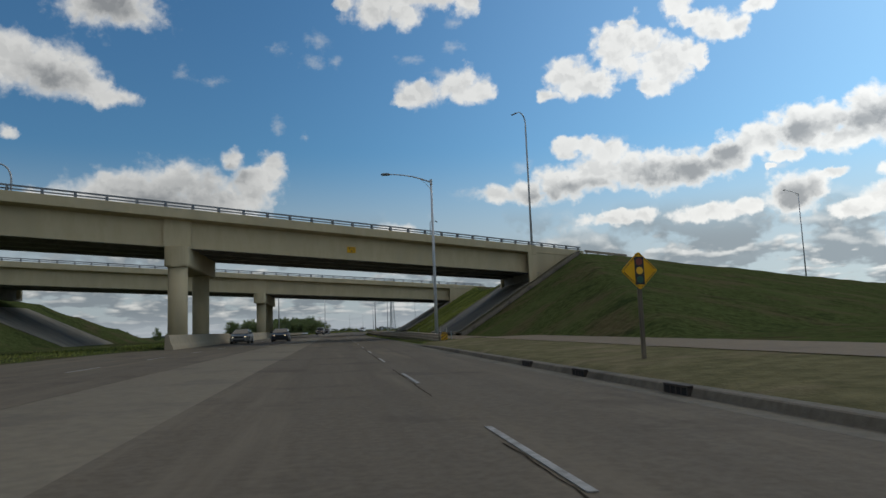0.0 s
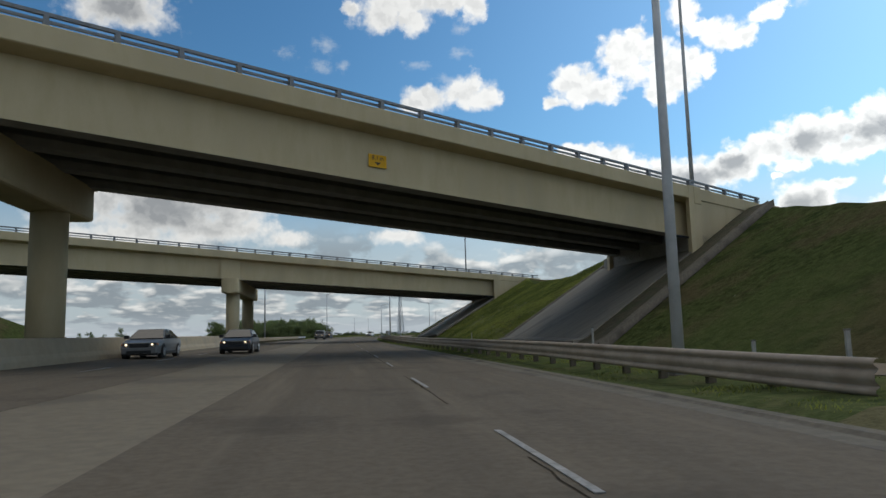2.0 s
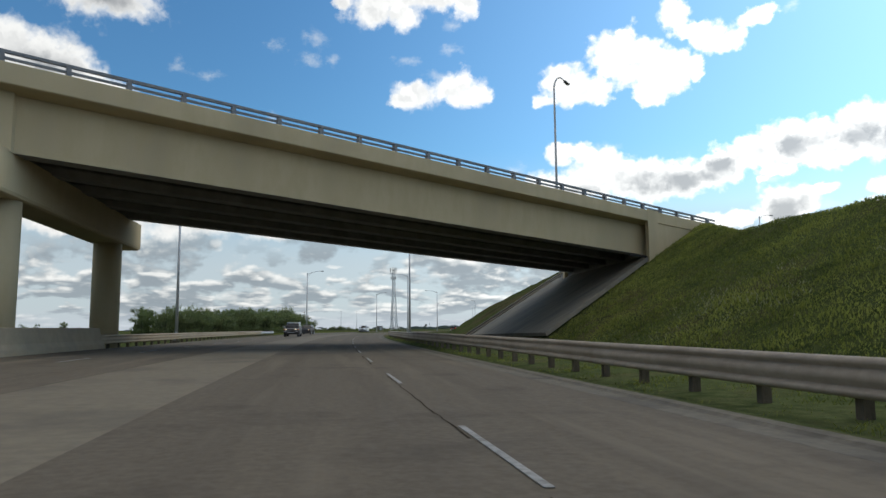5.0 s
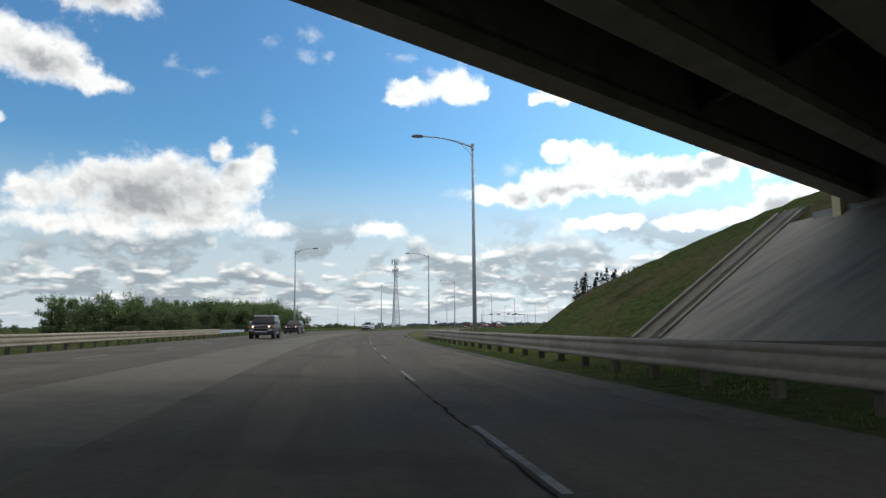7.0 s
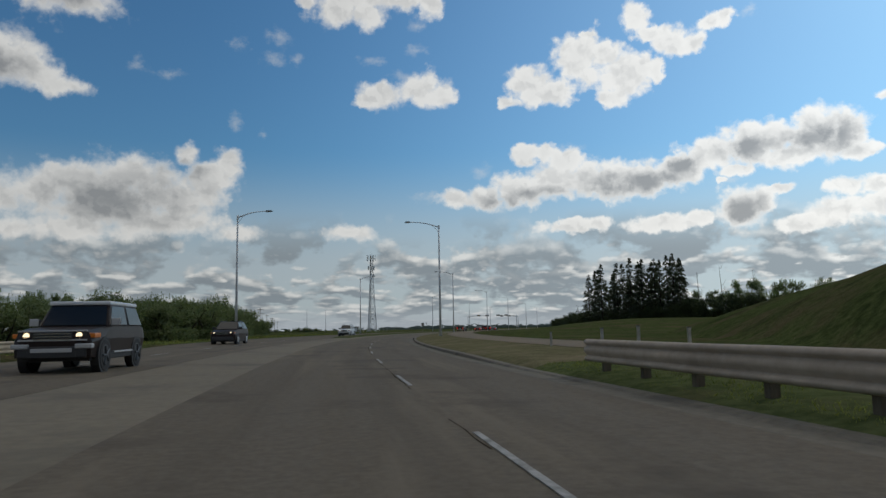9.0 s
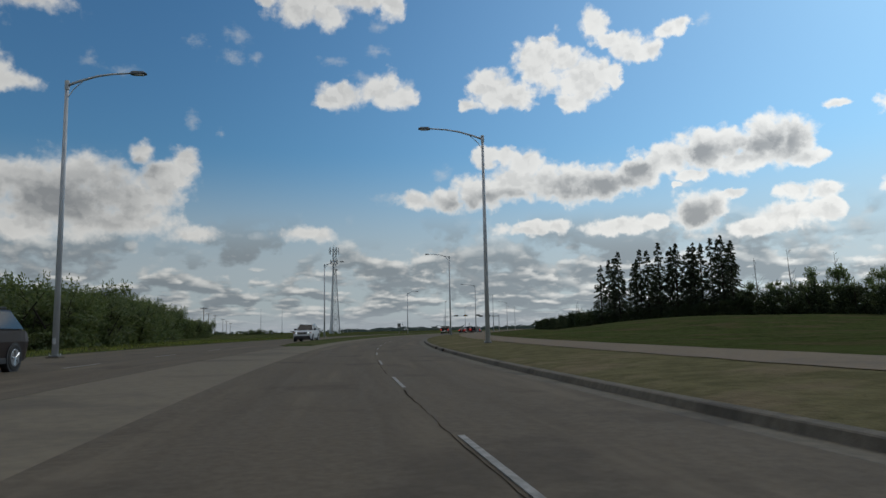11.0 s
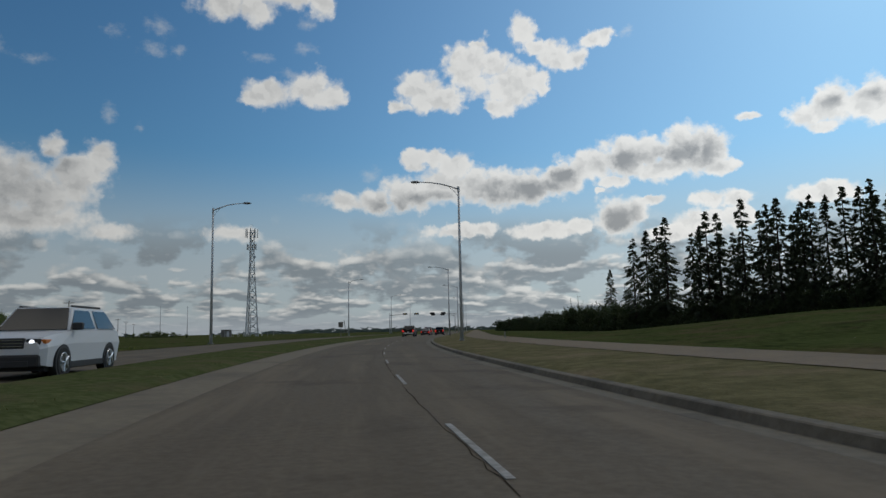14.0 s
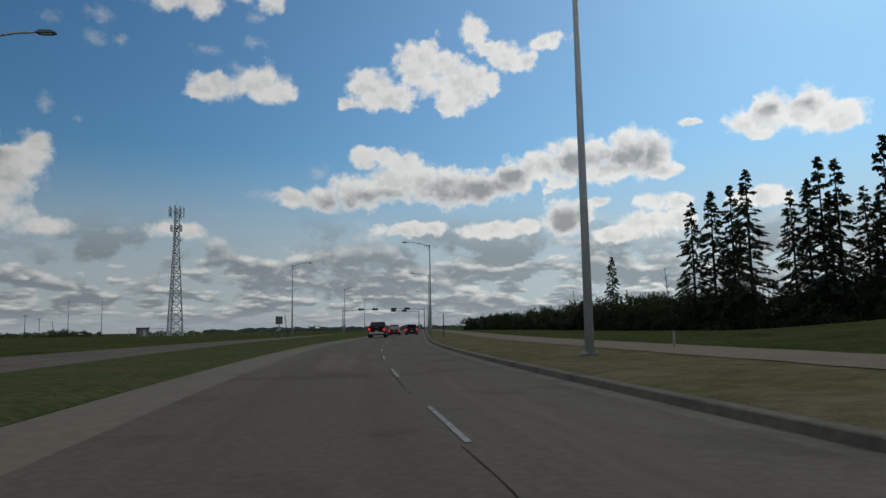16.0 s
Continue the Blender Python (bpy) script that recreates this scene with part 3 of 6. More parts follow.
def strip(name, s0, s1, d_list, height, mat, step=2.0, parent=None, uv=False):
    """A band along the road between offsets, at height(s, d)."""
    count = max(2, int((s1 - s0) / step) + 1)
    rows = [s0 + (s1 - s0) * k / (count - 1) for k in range(count)]
    k = len(d_list)
    offsets = [[d(s) if callable(d) else d for d in d_list] for s in rows]
    verts = [(*road(s, d).xy, height(s, d)) for s, line in zip(rows, offsets) for d in line]
    faces = [(i * k + j, i * k + j + 1, (i + 1) * k + j + 1, (i + 1) * k + j) for i in range(count - 1) for j in range(k - 1)]
    ob = sheet_mesh(name, verts, faces, mat, parent)
    if uv:
        layer = ob.data.uv_layers.new(name="along")
        flat = [(d, s) for s, line in zip(rows, offsets) for d in line]
        values = np.array([flat[v] for v in (loop.vertex_index for loop in ob.data.loops)], dtype=np.float32)
        layer.data.foreach_set("uv", values.ravel())
    return ob


def kerb_height(s):
    return 0.03 + 0.09 * (1 - smooth(s, 34, 44)) + 0.09 * smooth(s, 180, 192)


carriageway = tagged(strip("road", -120, 880, [-2.15, 0.0, 2.5, 4.62], lambda s, d: bank(d), ASPHALT, uv=True), "worn grey-brown asphalt road with faded tyre tracks", "road", kind="structure")
FAR_EDGE = lambda s: -11.15 - 2.45 * (1 - smooth(s, 44, 56)) - 2.5 * smooth(s, 195, 225)
opposite = tagged(strip("road_opposite", -120, 880, [FAR_EDGE, -10.0, -8.0, lambda s: -4.95 - (0.75 + 0.03 * max(0, s - 250)) * smooth(s, 246, 258)], lambda s, d: bank(d), ASPHALT, uv=True),
                  "worn dark asphalt lanes for oncoming traffic", "road", kind="structure")
tagged(strip("median_strip", -120, 250, [-4.95, -4.9, -3.6, -2.09, -2.05], lambda s, d: bank(d) + (0.006 if -4.92 < d < -2.07 else -0.003), MEDIAN, uv=True), "flush pale concrete median strip, stained and worn", "median", kind="structure")
tagged(strip("median_apron", 250, 880, [-3.3, -2.09, -2.05], lambda s, d: bank(d) + (0.006 if d < -2.07 else -0.003), MEDIAN), "pale concrete gutter beside the grass median", "gutter", kind="structure")
tagged(strip("path", -120, 880, [lambda s: 8.85 + 0.22 * noise.noise((s * 0.5, 1.0, 0)), 10.7, lambda s: 12.45 + 0.25 * noise.noise((s * 0.45, 5.0, 0))], lambda s, d: 0.275 - sunk(s), TRAIL, step=0.8), "tan dusty asphalt footpath across the grass verge", "path", kind="structure")
for s0, s1, cover, words in ((-120, 43, VERGE, "dry patchy grass verge between kerb and path"), (43, 181, RANK, "rank green grass strip under the guardrail"), (181, 880, VERGE, "dry patchy grass verge between kerb and path")):
    tagged(strip("verge", s0, s1, [5.12, 5.24, 5.65, 6.5, 7.5, 8.3, 8.95], lambda s, d: (ground_height(s, d) + 0.03) if d > 5.3 else bank(5) + kerb_height(s) + (0.008 if d > 5.2 else -0.05), cover), words, "verge", kind="structure")

tagged(strip("median_verge", 252, 700, [-3.32, -3.6, -4.2, -4.9, lambda s: -5.6 - 0.03 * max(0.0, s - 250)], lambda s, d: ground_height(s, d) + 0.04 * smooth(s, 252, 258), MOWN, step=1.0), "mown olive grass median with dry patches", "verge", kind="structure")


def build_kerb():
    rows = [-120 + 2.0 * k for k in range(501)]
    verts, faces = [], []
    for s in rows:
        top = kerb_height(s)
        for d, z in ((4.50, bank(4.5) - 0.004), (4.53, bank(4.53) + 0.004), (4.95, bank(4.95) - 0.004), (5.0, bank(5) + top - 0.015), (5.03, bank(5) + top), (5.22, bank(5) + top + 0.004), (5.26, bank(5) + top - 0.03), (5.27, -0.2)):
            verts.append((*road(s, d).xy, z))
    for i in range(len(rows) - 1):
        for j in range(7):
            faces.append((i * 8 + j, i * 8 + j + 1, i * 8 + j + 9, i * 8 + j + 8))
    ob = sheet_mesh("kerb", verts, faces, GUTTER, smooth=False)
    return tagged(ob, "stained concrete kerb with a flat gutter", "kerb", kind="structure")


build_kerb()


def dash_mesh(wide=0.075, long=3.0):
    bm = bmesh.new()
    box(bm, -wide / 2, wide / 2, -long / 2, long / 2, -0.002, 0.006)
    return bm


def lane_dashes(parent, d, s0, s1, first):
    mesh = None
    s = first
    while s < s1:
        if s > s0:
            a, b = road(s - 0.5, d), road(s + 0.5, d)
            if mesh is None:
                ob = part("lane_dash", dash_mesh(), LINE, parent, "worn white lane dash")
                mesh = ob.data
            else:
                ob = new("lane_dash", mesh)
                ob.parent = parent
            ob.matrix_basis = Matrix.Translation((*road(s, d).xy, bank(d) + 0.005)) @ pose(0, 0, 0, 0, 0.8, -math.degrees(math.atan2(b.x - a.x, b.y - a.y)))
        s += 9.07


lane_dashes(carriageway, 1.58, -30, 480, 5.75 - 45.35)
lane_dashes(opposite, -7.95, -30, 245, 23.4 - 63)


def crack(name, parent, d, s0, s1, wide, seed):
    """A ragged dark seam along the lane line."""
    bm = bmesh.new()
    rng = random.Random(seed)
    last = None
    s = s0
    while s < s1:
        off = d + 0.045 * noise.noise((s * 0.13, seed, 0)) + 0.022 * rng.uniform(-1, 1)
        half = wide * (0.25 + 0.75 * abs(noise.noise((s * 0.21, seed, 4)))) * rng.uniform(0.5, 1.2)
        if noise.noise((s * 0.17, seed, 9.0)) < -0.12:
            last = None
            s += 0.3
            continue
        pair = [bm.verts.new((*road(s, off + k * half).xy, bank(off) + 0.004)) for k in (-1, 1)]
        if last:
            bm.faces.new((last[0], last[1], pair[1], pair[0]))
        last = pair
        s += 0.3
    return part(name, bm, TAR, parent, "ragged dark crack sealed with tar")


crack("crack", carriageway, 1.49, -10, 150, 0.036, 3)
crack("crack", carriageway, 1.50, 150, 330, 0.026, 8)


# ---- overpasses ----
def overpass(face, wide, low, fall, girders, pier_x, columns, cap_end, low_cap, x0, x1, label, slab):
    """A slanted concrete girder bridge over the road. Places are x along the deck and w metres of y behind the near girder."""

    def at(x, w, z):
        return Vector((x, face + SKEW * x + w, z - fall * x))

    def bar(bm, xa, xb, outline):
        """A bar along the deck with an outline of (w, z)."""
        return prism(bm, outline, xa, xb, lambda w, z, x: at(x, w, z))

    bridge = thing("overpass", label, "bridge", kind="structure")
    top = low + 2.15                       # underside of the deck slab
    part("deck", bar(bmesh.new(), x0, x1, [(0.3, top + 0.025), (wide - 0.3, top + 0.025), (wide - 0.3, top + 0.28), (0.3, top + 0.28)]), DARK_DECK, bridge, "deck slab with the shade between girders in its colour")
    for k in range(girders):
        w = (wide - 1.02) * k / (girders - 1)
        outer = k in (0, girders - 1)
        shape = [(w, low), (w + 1.02, low), (w + 1.02, low + 0.35), (w + 0.8, low + 0.6), (w + 0.8, top + 0.02), (w + 0.22, top + 0.02), (w + 0.22, low + 0.6), (w, low + 0.35)]
        if k == 0:
            shape = [(0, low), (1.02, low), (1.02, low + 0.35), (0.8, low + 0.6), (0.8, top + 0.02), (0.0, top + 0.02)]
        if k == girders - 1:
            shape = [(w, low), (w + 1.02, low), (w + 1.02, top + 0.02), (w + 0.22, top + 0.02), (w + 0.22, low + 0.6), (w, low + 0.35)]
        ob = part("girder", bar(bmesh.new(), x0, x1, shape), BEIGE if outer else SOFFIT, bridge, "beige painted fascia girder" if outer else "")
        # Undersides and inner faces swap beige for the grey with shade in it.
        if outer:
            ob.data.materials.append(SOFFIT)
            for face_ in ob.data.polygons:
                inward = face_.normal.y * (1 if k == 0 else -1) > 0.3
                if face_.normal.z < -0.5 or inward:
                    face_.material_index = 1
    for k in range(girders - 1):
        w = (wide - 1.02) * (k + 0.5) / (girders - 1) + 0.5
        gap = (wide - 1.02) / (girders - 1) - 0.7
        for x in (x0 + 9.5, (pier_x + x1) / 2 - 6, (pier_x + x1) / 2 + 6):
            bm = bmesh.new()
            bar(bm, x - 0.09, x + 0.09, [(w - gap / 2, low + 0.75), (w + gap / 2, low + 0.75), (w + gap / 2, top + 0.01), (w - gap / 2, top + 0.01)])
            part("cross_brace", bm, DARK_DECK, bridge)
    # edge beams with a coved underside
    for side in (0, 1):
        m = (lambda w: -w) if side == 0 else (lambda w: wide + w)
        outline = [(m(-0.25), top - 0.0), (m(0.55), top + 0.10), (m(0.93), top + 0.16), (m(0.98), top + 0.20), (m(0.98), top + 0.94), (m(0.95), top + 0.97), (m(0.55), top + 0.97), (m(0.52), top + 0.30), (m(-0.25), top + 0.3)]
        part("parapet", bar(bmesh.new(), x0, x1 + 8.0, outline), BEIGE, bridge, "beige concrete parapet")
        rail = top + 0.97
        bm = bmesh.new()
        bar(bm, x0, x1 + 7.6, [(m(0.68), rail + 0.36), (m(0.84), rail + 0.36), (m(0.84), rail + 0.48), (m(0.68), rail + 0.48)])
        part("top_rail", bm, STEEL_RAIL, bridge, "grey steel rail")
        bm = bmesh.new()
        bar(bm, x0, x1 + 7.6, [(m(0.70), rail + 0.13), (m(0.82), rail + 0.13), (m(0.82), rail + 0.22), (m(0.70), rail + 0.22)])
        part("lower_rail", bm, STEEL_RAIL, bridge, "grey steel rail")
        mesh = None
        x = x0 + 0.6
        while x < x1 + 7.6:
            if mesh is None:
                bm = bmesh.new()
                prism(bm, [(-0.10, -0.02), (0.10, -0.02), (0.07, 0.40), (-0.07, 0.40)], -0.14, 0.10)
                ob = part("rail_post", bm, STEEL_RAIL, bridge)
                mesh = ob.data
            else:
                ob = new("rail_post", mesh)
                ob.parent = bridge
            ob.matrix_basis = Matrix.Translation(at(x, m(0.78), rail)) @ pose(0, 0, 0, 0, 0, 29.4)
            x += 1.88
    # abutments: seat wall, corner blocks and wing walls
    for end, sign in ((x1, 1), (x0, -1)):
        # Seat and end walls carry the deck's shade in their grey.
        bm = bmesh.new()
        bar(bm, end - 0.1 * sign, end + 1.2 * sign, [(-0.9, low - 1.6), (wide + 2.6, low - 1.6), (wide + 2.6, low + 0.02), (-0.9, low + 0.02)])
        part("abutment_wall", bm, SOFFIT, bridge, "concrete abutment wall with shade in its grey")
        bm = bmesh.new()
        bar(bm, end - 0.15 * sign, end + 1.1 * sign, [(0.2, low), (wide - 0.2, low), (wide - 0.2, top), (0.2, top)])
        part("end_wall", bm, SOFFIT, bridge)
        for w in (-1.0, wide + 0.55):
            bm = bmesh.new()
            bar(bm, end - 0.55 * sign, end + 0.55 * sign, [(w, low - 1.3), (w + 0.48, low - 1.3), (w + 0.48, top + 1.02), (w, top + 1.02)])
            part("corner_block", bm, BEIGE, bridge, "beige concrete pilaster")
            bm = bmesh.new()
            bar(bm, end + 0.5 * sign, end + 8.0 * sign, [(w + 0.1, low - 1.0), (w + 0.42, low - 1.0), (w + 0.42, top + 0.2), (w + 0.1, top + 0.2)])
            part("wing_wall", bm, BEIGE, bridge, "beige concrete wing wall")
    # conduit stub and bearing plate at the far corner of the seat
    bm = bmesh.new()
    bar(bm, x1 - 0.16, x1 - 0.10, [(wide - 4.6, low - 0.55), (wide + 0.2, low - 0.55), (wide + 0.2, low - 0.2), (wide - 4.6, low - 0.2)])
    part("bearing_plate", bm, LINE, bridge, "pale strip on the abutment wall")
    tube_bm = bmesh.new()
    tube(tube_bm, [at(x1 - 2.3, -0.5, low - 0.25), at(x1 - 0.4, -0.6, low - 0.2)], 0.07, 8)
    part("drain_pipe", tube_bm, BLACK, bridge, "black drain pipe stub")

    # pier: two round columns, cap beam with a rounded nose, block over the cap
    pier = thing("bridge_pier", "beige concrete pier with two round columns and a cap beam", "bridge pier", kind="structure")
    cap_top = low - fall * pier_x
    y_near = face + SKEW * pier_x
    bm = bmesh.new()
    nose = [(pier_x + 0.92 * math.sin(a), y_near - 0.55 - 0.45 * math.cos(a)) for a in (math.pi * (k / 10 - 0.5) for k in range(11))]
    tail = [(pier_x + 0.92, y_near + cap_end), (pier_x - 0.92, y_near + cap_end)]
    plan = nose + tail
    upper = [bm.verts.new((x, y, cap_top + 0.03)) for x, y in plan]
    lower = [bm.verts.new((x, y, low_cap)) for x, y in plan]
    for i in range(len(plan)):
        bm.faces.new((lower[i], lower[(i + 1) % len(plan)], upper[(i + 1) % len(plan)], upper[i]))
    bm.faces.new(upper)
    bm.faces.new(lower[::-1])
    bmesh.ops.bevel(bm, geom=[e for e in bm.edges if all(v.co.z < low_cap + 0.01 for v in e.verts)], offset=0.16, segments=2, affect="EDGES", profile=0.5)
    part("cap_beam", bm, BEIGE, pier, "beige cap beam with a rounded nose")
    for w_here in (0.0, wide):
        bm = bmesh.new()
        edge = -0.28 if w_here == 0.0 else wide - 0.2
        bar(bm, pier_x - 0.95, pier_x + 0.95, [(edge, low + 0.0), (edge + 0.48, low + 0.0), (edge + 0.48, top + 0.1), (edge, top + 0.1)])
        part("pier_block", bm, BEIGE, pier, "beige block closing the girder ends")
    for y in columns:
        bm = bmesh.new()
        tube(bm, [(pier_x, y, -0.3), (pier_x, y, low_cap + 0.1)], 0.76, 28)
        part("column", bm, BEIGE, pier, "round beige concrete column", smooth=True)

    # concrete paving on both side slopes
    for side in (1, -1):
        rows = 14
        verts, faces = [], []
        cols = [slab[0] + (slab[1] - slab[0]) * k / 10 for k in range(11)]
        for i in range(rows + 1):
            for wv in cols:
                if side == 1:
                    x = 12.3 + (x1 - 12.1) * i / rows + (face > 100) * 1.2 * (1 - i / rows)
                else:
                    x = -36.4 - (-x0 - 36.4) * i / rows
                y = face + SKEW * x + wv
                s, d = along(x, y)
                z = max((d - toe(s)) / 1.8 if side == 1 else (-36.8 - d) / 1.8, -0.1) + (0.50 if side == 1 else 0.27)
                verts.append((x, y, z))
        k = len(cols)
        for i in range(rows):
            for j in range(k - 1):
                faces.append((i * k + j, i * k + j + 1, (i + 1) * k + j + 1, (i + 1) * k + j))
        ob = sheet_mesh("slope_paving", verts, faces, PAVING, smooth=False)
        thick = ob.modifiers.new("thick", "SOLIDIFY")
        thick.thickness, thick.offset = 0.25, 1.0 if side == 1 else -1.0
        tagged(ob, "stained grey concrete paving on the slope under the bridge", "slope paving", kind="structure")
    return bridge


overpass(FACE_1, WIDE_1, 7.76, 0.038, 4, -12.35, (58.2, 68.0), 12.4, 6.62, -47.5, 23.0, "beige concrete girder overpass with steel railings", (-0.8, 16.4))
overpass(FACE_2, WIDE_2, 7.12, 0.040, 5, -11.9, (118.8, 132.4), 18.9, 6.0, -47.5, 23.6, "second beige concrete girder overpass with steel railings", (-0.8, 20.6))


def flume(face, w0, w1, x0, x1, dirt):
    """A concrete drain channel running down the slope beside the paving."""
    for name, a, b, mat, lift, label in (("drain_channel", w0, w1, GUTTER, 0.42, "pale concrete drain channel down the embankment"), ("dirt_strip", dirt[0], dirt[1], DIRT, 0.39, "strip of bare dirt and weeds beside the paving")):
        verts, faces = [], []
        for i in range(25):
            x = x0 + (x1 - x0) * i / 24
            for wv, up in ((a, -0.4), (a + 0.06, 0.05), (a + 0.2, -0.02), (b - 0.2, -0.02), (b - 0.06, 0.05), (b, -0.4)):
                y = face + SKEW * x + wv + 0.12 * noise.noise((x, wv, 9.0)) * (mat is DIRT)
                s, d = along(x, y)
                z = max((d - toe(s)) / 1.8, -0.1) + lift + up
                verts.append((x, y, min(z, fills(x, y) + lift)))
        for i in range(24):
            for j in range(5):
                faces.append((i * 6 + j, i * 6 + j + 1, i * 6 + j + 7, i * 6 + j + 6))
        ob = sheet_mesh(name, verts, faces, mat)
        tagged(ob, label, "drain" if mat is GUTTER else "dirt", kind="structure")


flume(FACE_1, -3.9, -3.1, 12.6, 29.0, (-3.1, -0.8))
flume(FACE_2, 21.4, 22.7, 13.6, 26.5, (20.6, 21.4))


def slope_kerb(face, wv, x0, x1):
    """A low raised edge along the paving, running up the slope."""
    bm = bmesh.new()
    last = None
    for i in range(31):
        x = x0 + (x1 - x0) * i / 30
        ring = []
        for off, up in ((-0.14, -0.15), (-0.12, 0.10), (0.10, 0.12), (0.14, -0.15)):
            y = face + SKEW * x + wv + off
            s, d = along(x, y)
            ring.append(bm.verts.new((x, y, max((d - toe(s)) / 1.8, -0.1) + 0.50 + up)))
        if last:
            for j in range(3):
                bm.faces.new((last[j], last[j + 1], ring[j + 1], ring[j]))
        else:
            bm.faces.new(ring)
        last = ring
    bm.faces.new(last[::-1])
    tagged(part("slope_kerb", bm, PAVING), "raised concrete edge along the slope paving", "kerb", kind="structure")


slope_kerb(FACE_2, 20.45, 13.6, 25.3)
slope_kerb(FACE_2, 22.75, 13.6, 25.8)
slope_kerb(FACE_1, 16.25, 12.9, 24.2)



# clearance sign on the first fascia
def lettering(body, size, mat, parent, matrix, name="lettering"):
    curve = bpy.data.curves.new(name, "FONT")
    curve.body, curve.size, curve.align_x, curve.align_y, curve.extrude = body, size, "CENTER", "CENTER", 0.003
    ob = new(name, curve)
    mesh = bpy.data.meshes.new_from_object(ob)
    bpy.data.objects.remove(ob)
    mesh.materials.append(mat)
    ob = new(name, mesh)
    ob.parent = parent
    ob.matrix_basis = matrix
    return ob


YELLOW = material("sign_yellow", ((0.62, 0.33, 0.015), (0.70, 0.38, 0.02)), 3.0, 0.45, 0.02, 30)
SIGN_BLACK = plain("sign_black", (0.015, 0.014, 0.013), 0.5)
sign = thing("clearance_sign", "orange-yellow clearance sign reading 8.1 m with a down arrow", "road sign", (1.83, FACE_1 + SKEW * 1.83 - 0.05, 8.66), 29.4)
part("panel", boxed(-0.47, 0.47, -0.03, 0.0, -0.29, 0.29, bevel=0.012), YELLOW, sign)
part("bracket", boxed(-0.3, 0.3, 0.0, 0.06, -0.2, 0.2), GALV, sign)
for x, text in ((-0.24, "8"), (-0.13, "."), (-0.03, "1"), (0.2, "m")):
    lettering(text, 0.27, SIGN_BLACK, sign, pose(x, -0.034, 0.13, 90, 0, 0), "letter")
bm = bmesh.new()
prism(bm, [(-0.16, -0.06), (0.16, -0.06), (0.0, -0.2)], -0.038, -0.031)
part("arrow", bm, SIGN_BLACK, sign)


# ---- barriers and guardrails ----
def concrete_barrier():
    ob = strip("barrier", 50.5, 128.0, [-11.75, -11.72, -11.5, -11.46, -11.32, -11.2, -11.15], lambda s, d: {-11.75: 0.0, -11.72: 1.05, -11.5: 1.05, -11.46: 1.02, -11.32: 0.42, -11.2: 0.22, -11.15: 0.0}[d] + 0.15, BARRIER)
    bm = bmesh.new()
    bm.from_mesh(ob.data)
    ends = [e for e in bm.edges if e.is_boundary]
    bmesh.ops.contextual_create(bm, geom=[e for e in ends if all(abs(v.co.y - min(q.co.y for q in bm.verts)) < 0.6 for v in e.verts)])
    bmesh.ops.recalc_face_normals(bm, faces=bm.faces)
    bm.to_mesh(ob.data)
    bm.free()
    ob.data.polygons.foreach_set("use_smooth", [False] * len(ob.data.polygons))
    return tagged(ob, "long pale concrete safety barrier beside the piers", "barrier", kind="structure")


concrete_barrier()

W_SHAPE = [(0.0, 0.245), (0.035, 0.24), (0.08, 0.20), (0.08, 0.155), (0.02, 0.12), (0.02, 0.10), (0.08, 0.045), (0.08, -0.045), (0.02, -0.10), (0.02, -0.12), (0.08, -0.155), (0.08, -0.20), (0.035, -0.24), (0.0, -0.245)]


RAIL_TAN = material("tan_guardrail_steel", ((0.33, 0.265, 0.185), (0.40, 0.325, 0.23)), 4.0, 0.75, 0.08, 50, stain=(0.24, 0.19, 0.135), stain_size=0.6, stain_amount=0.5)


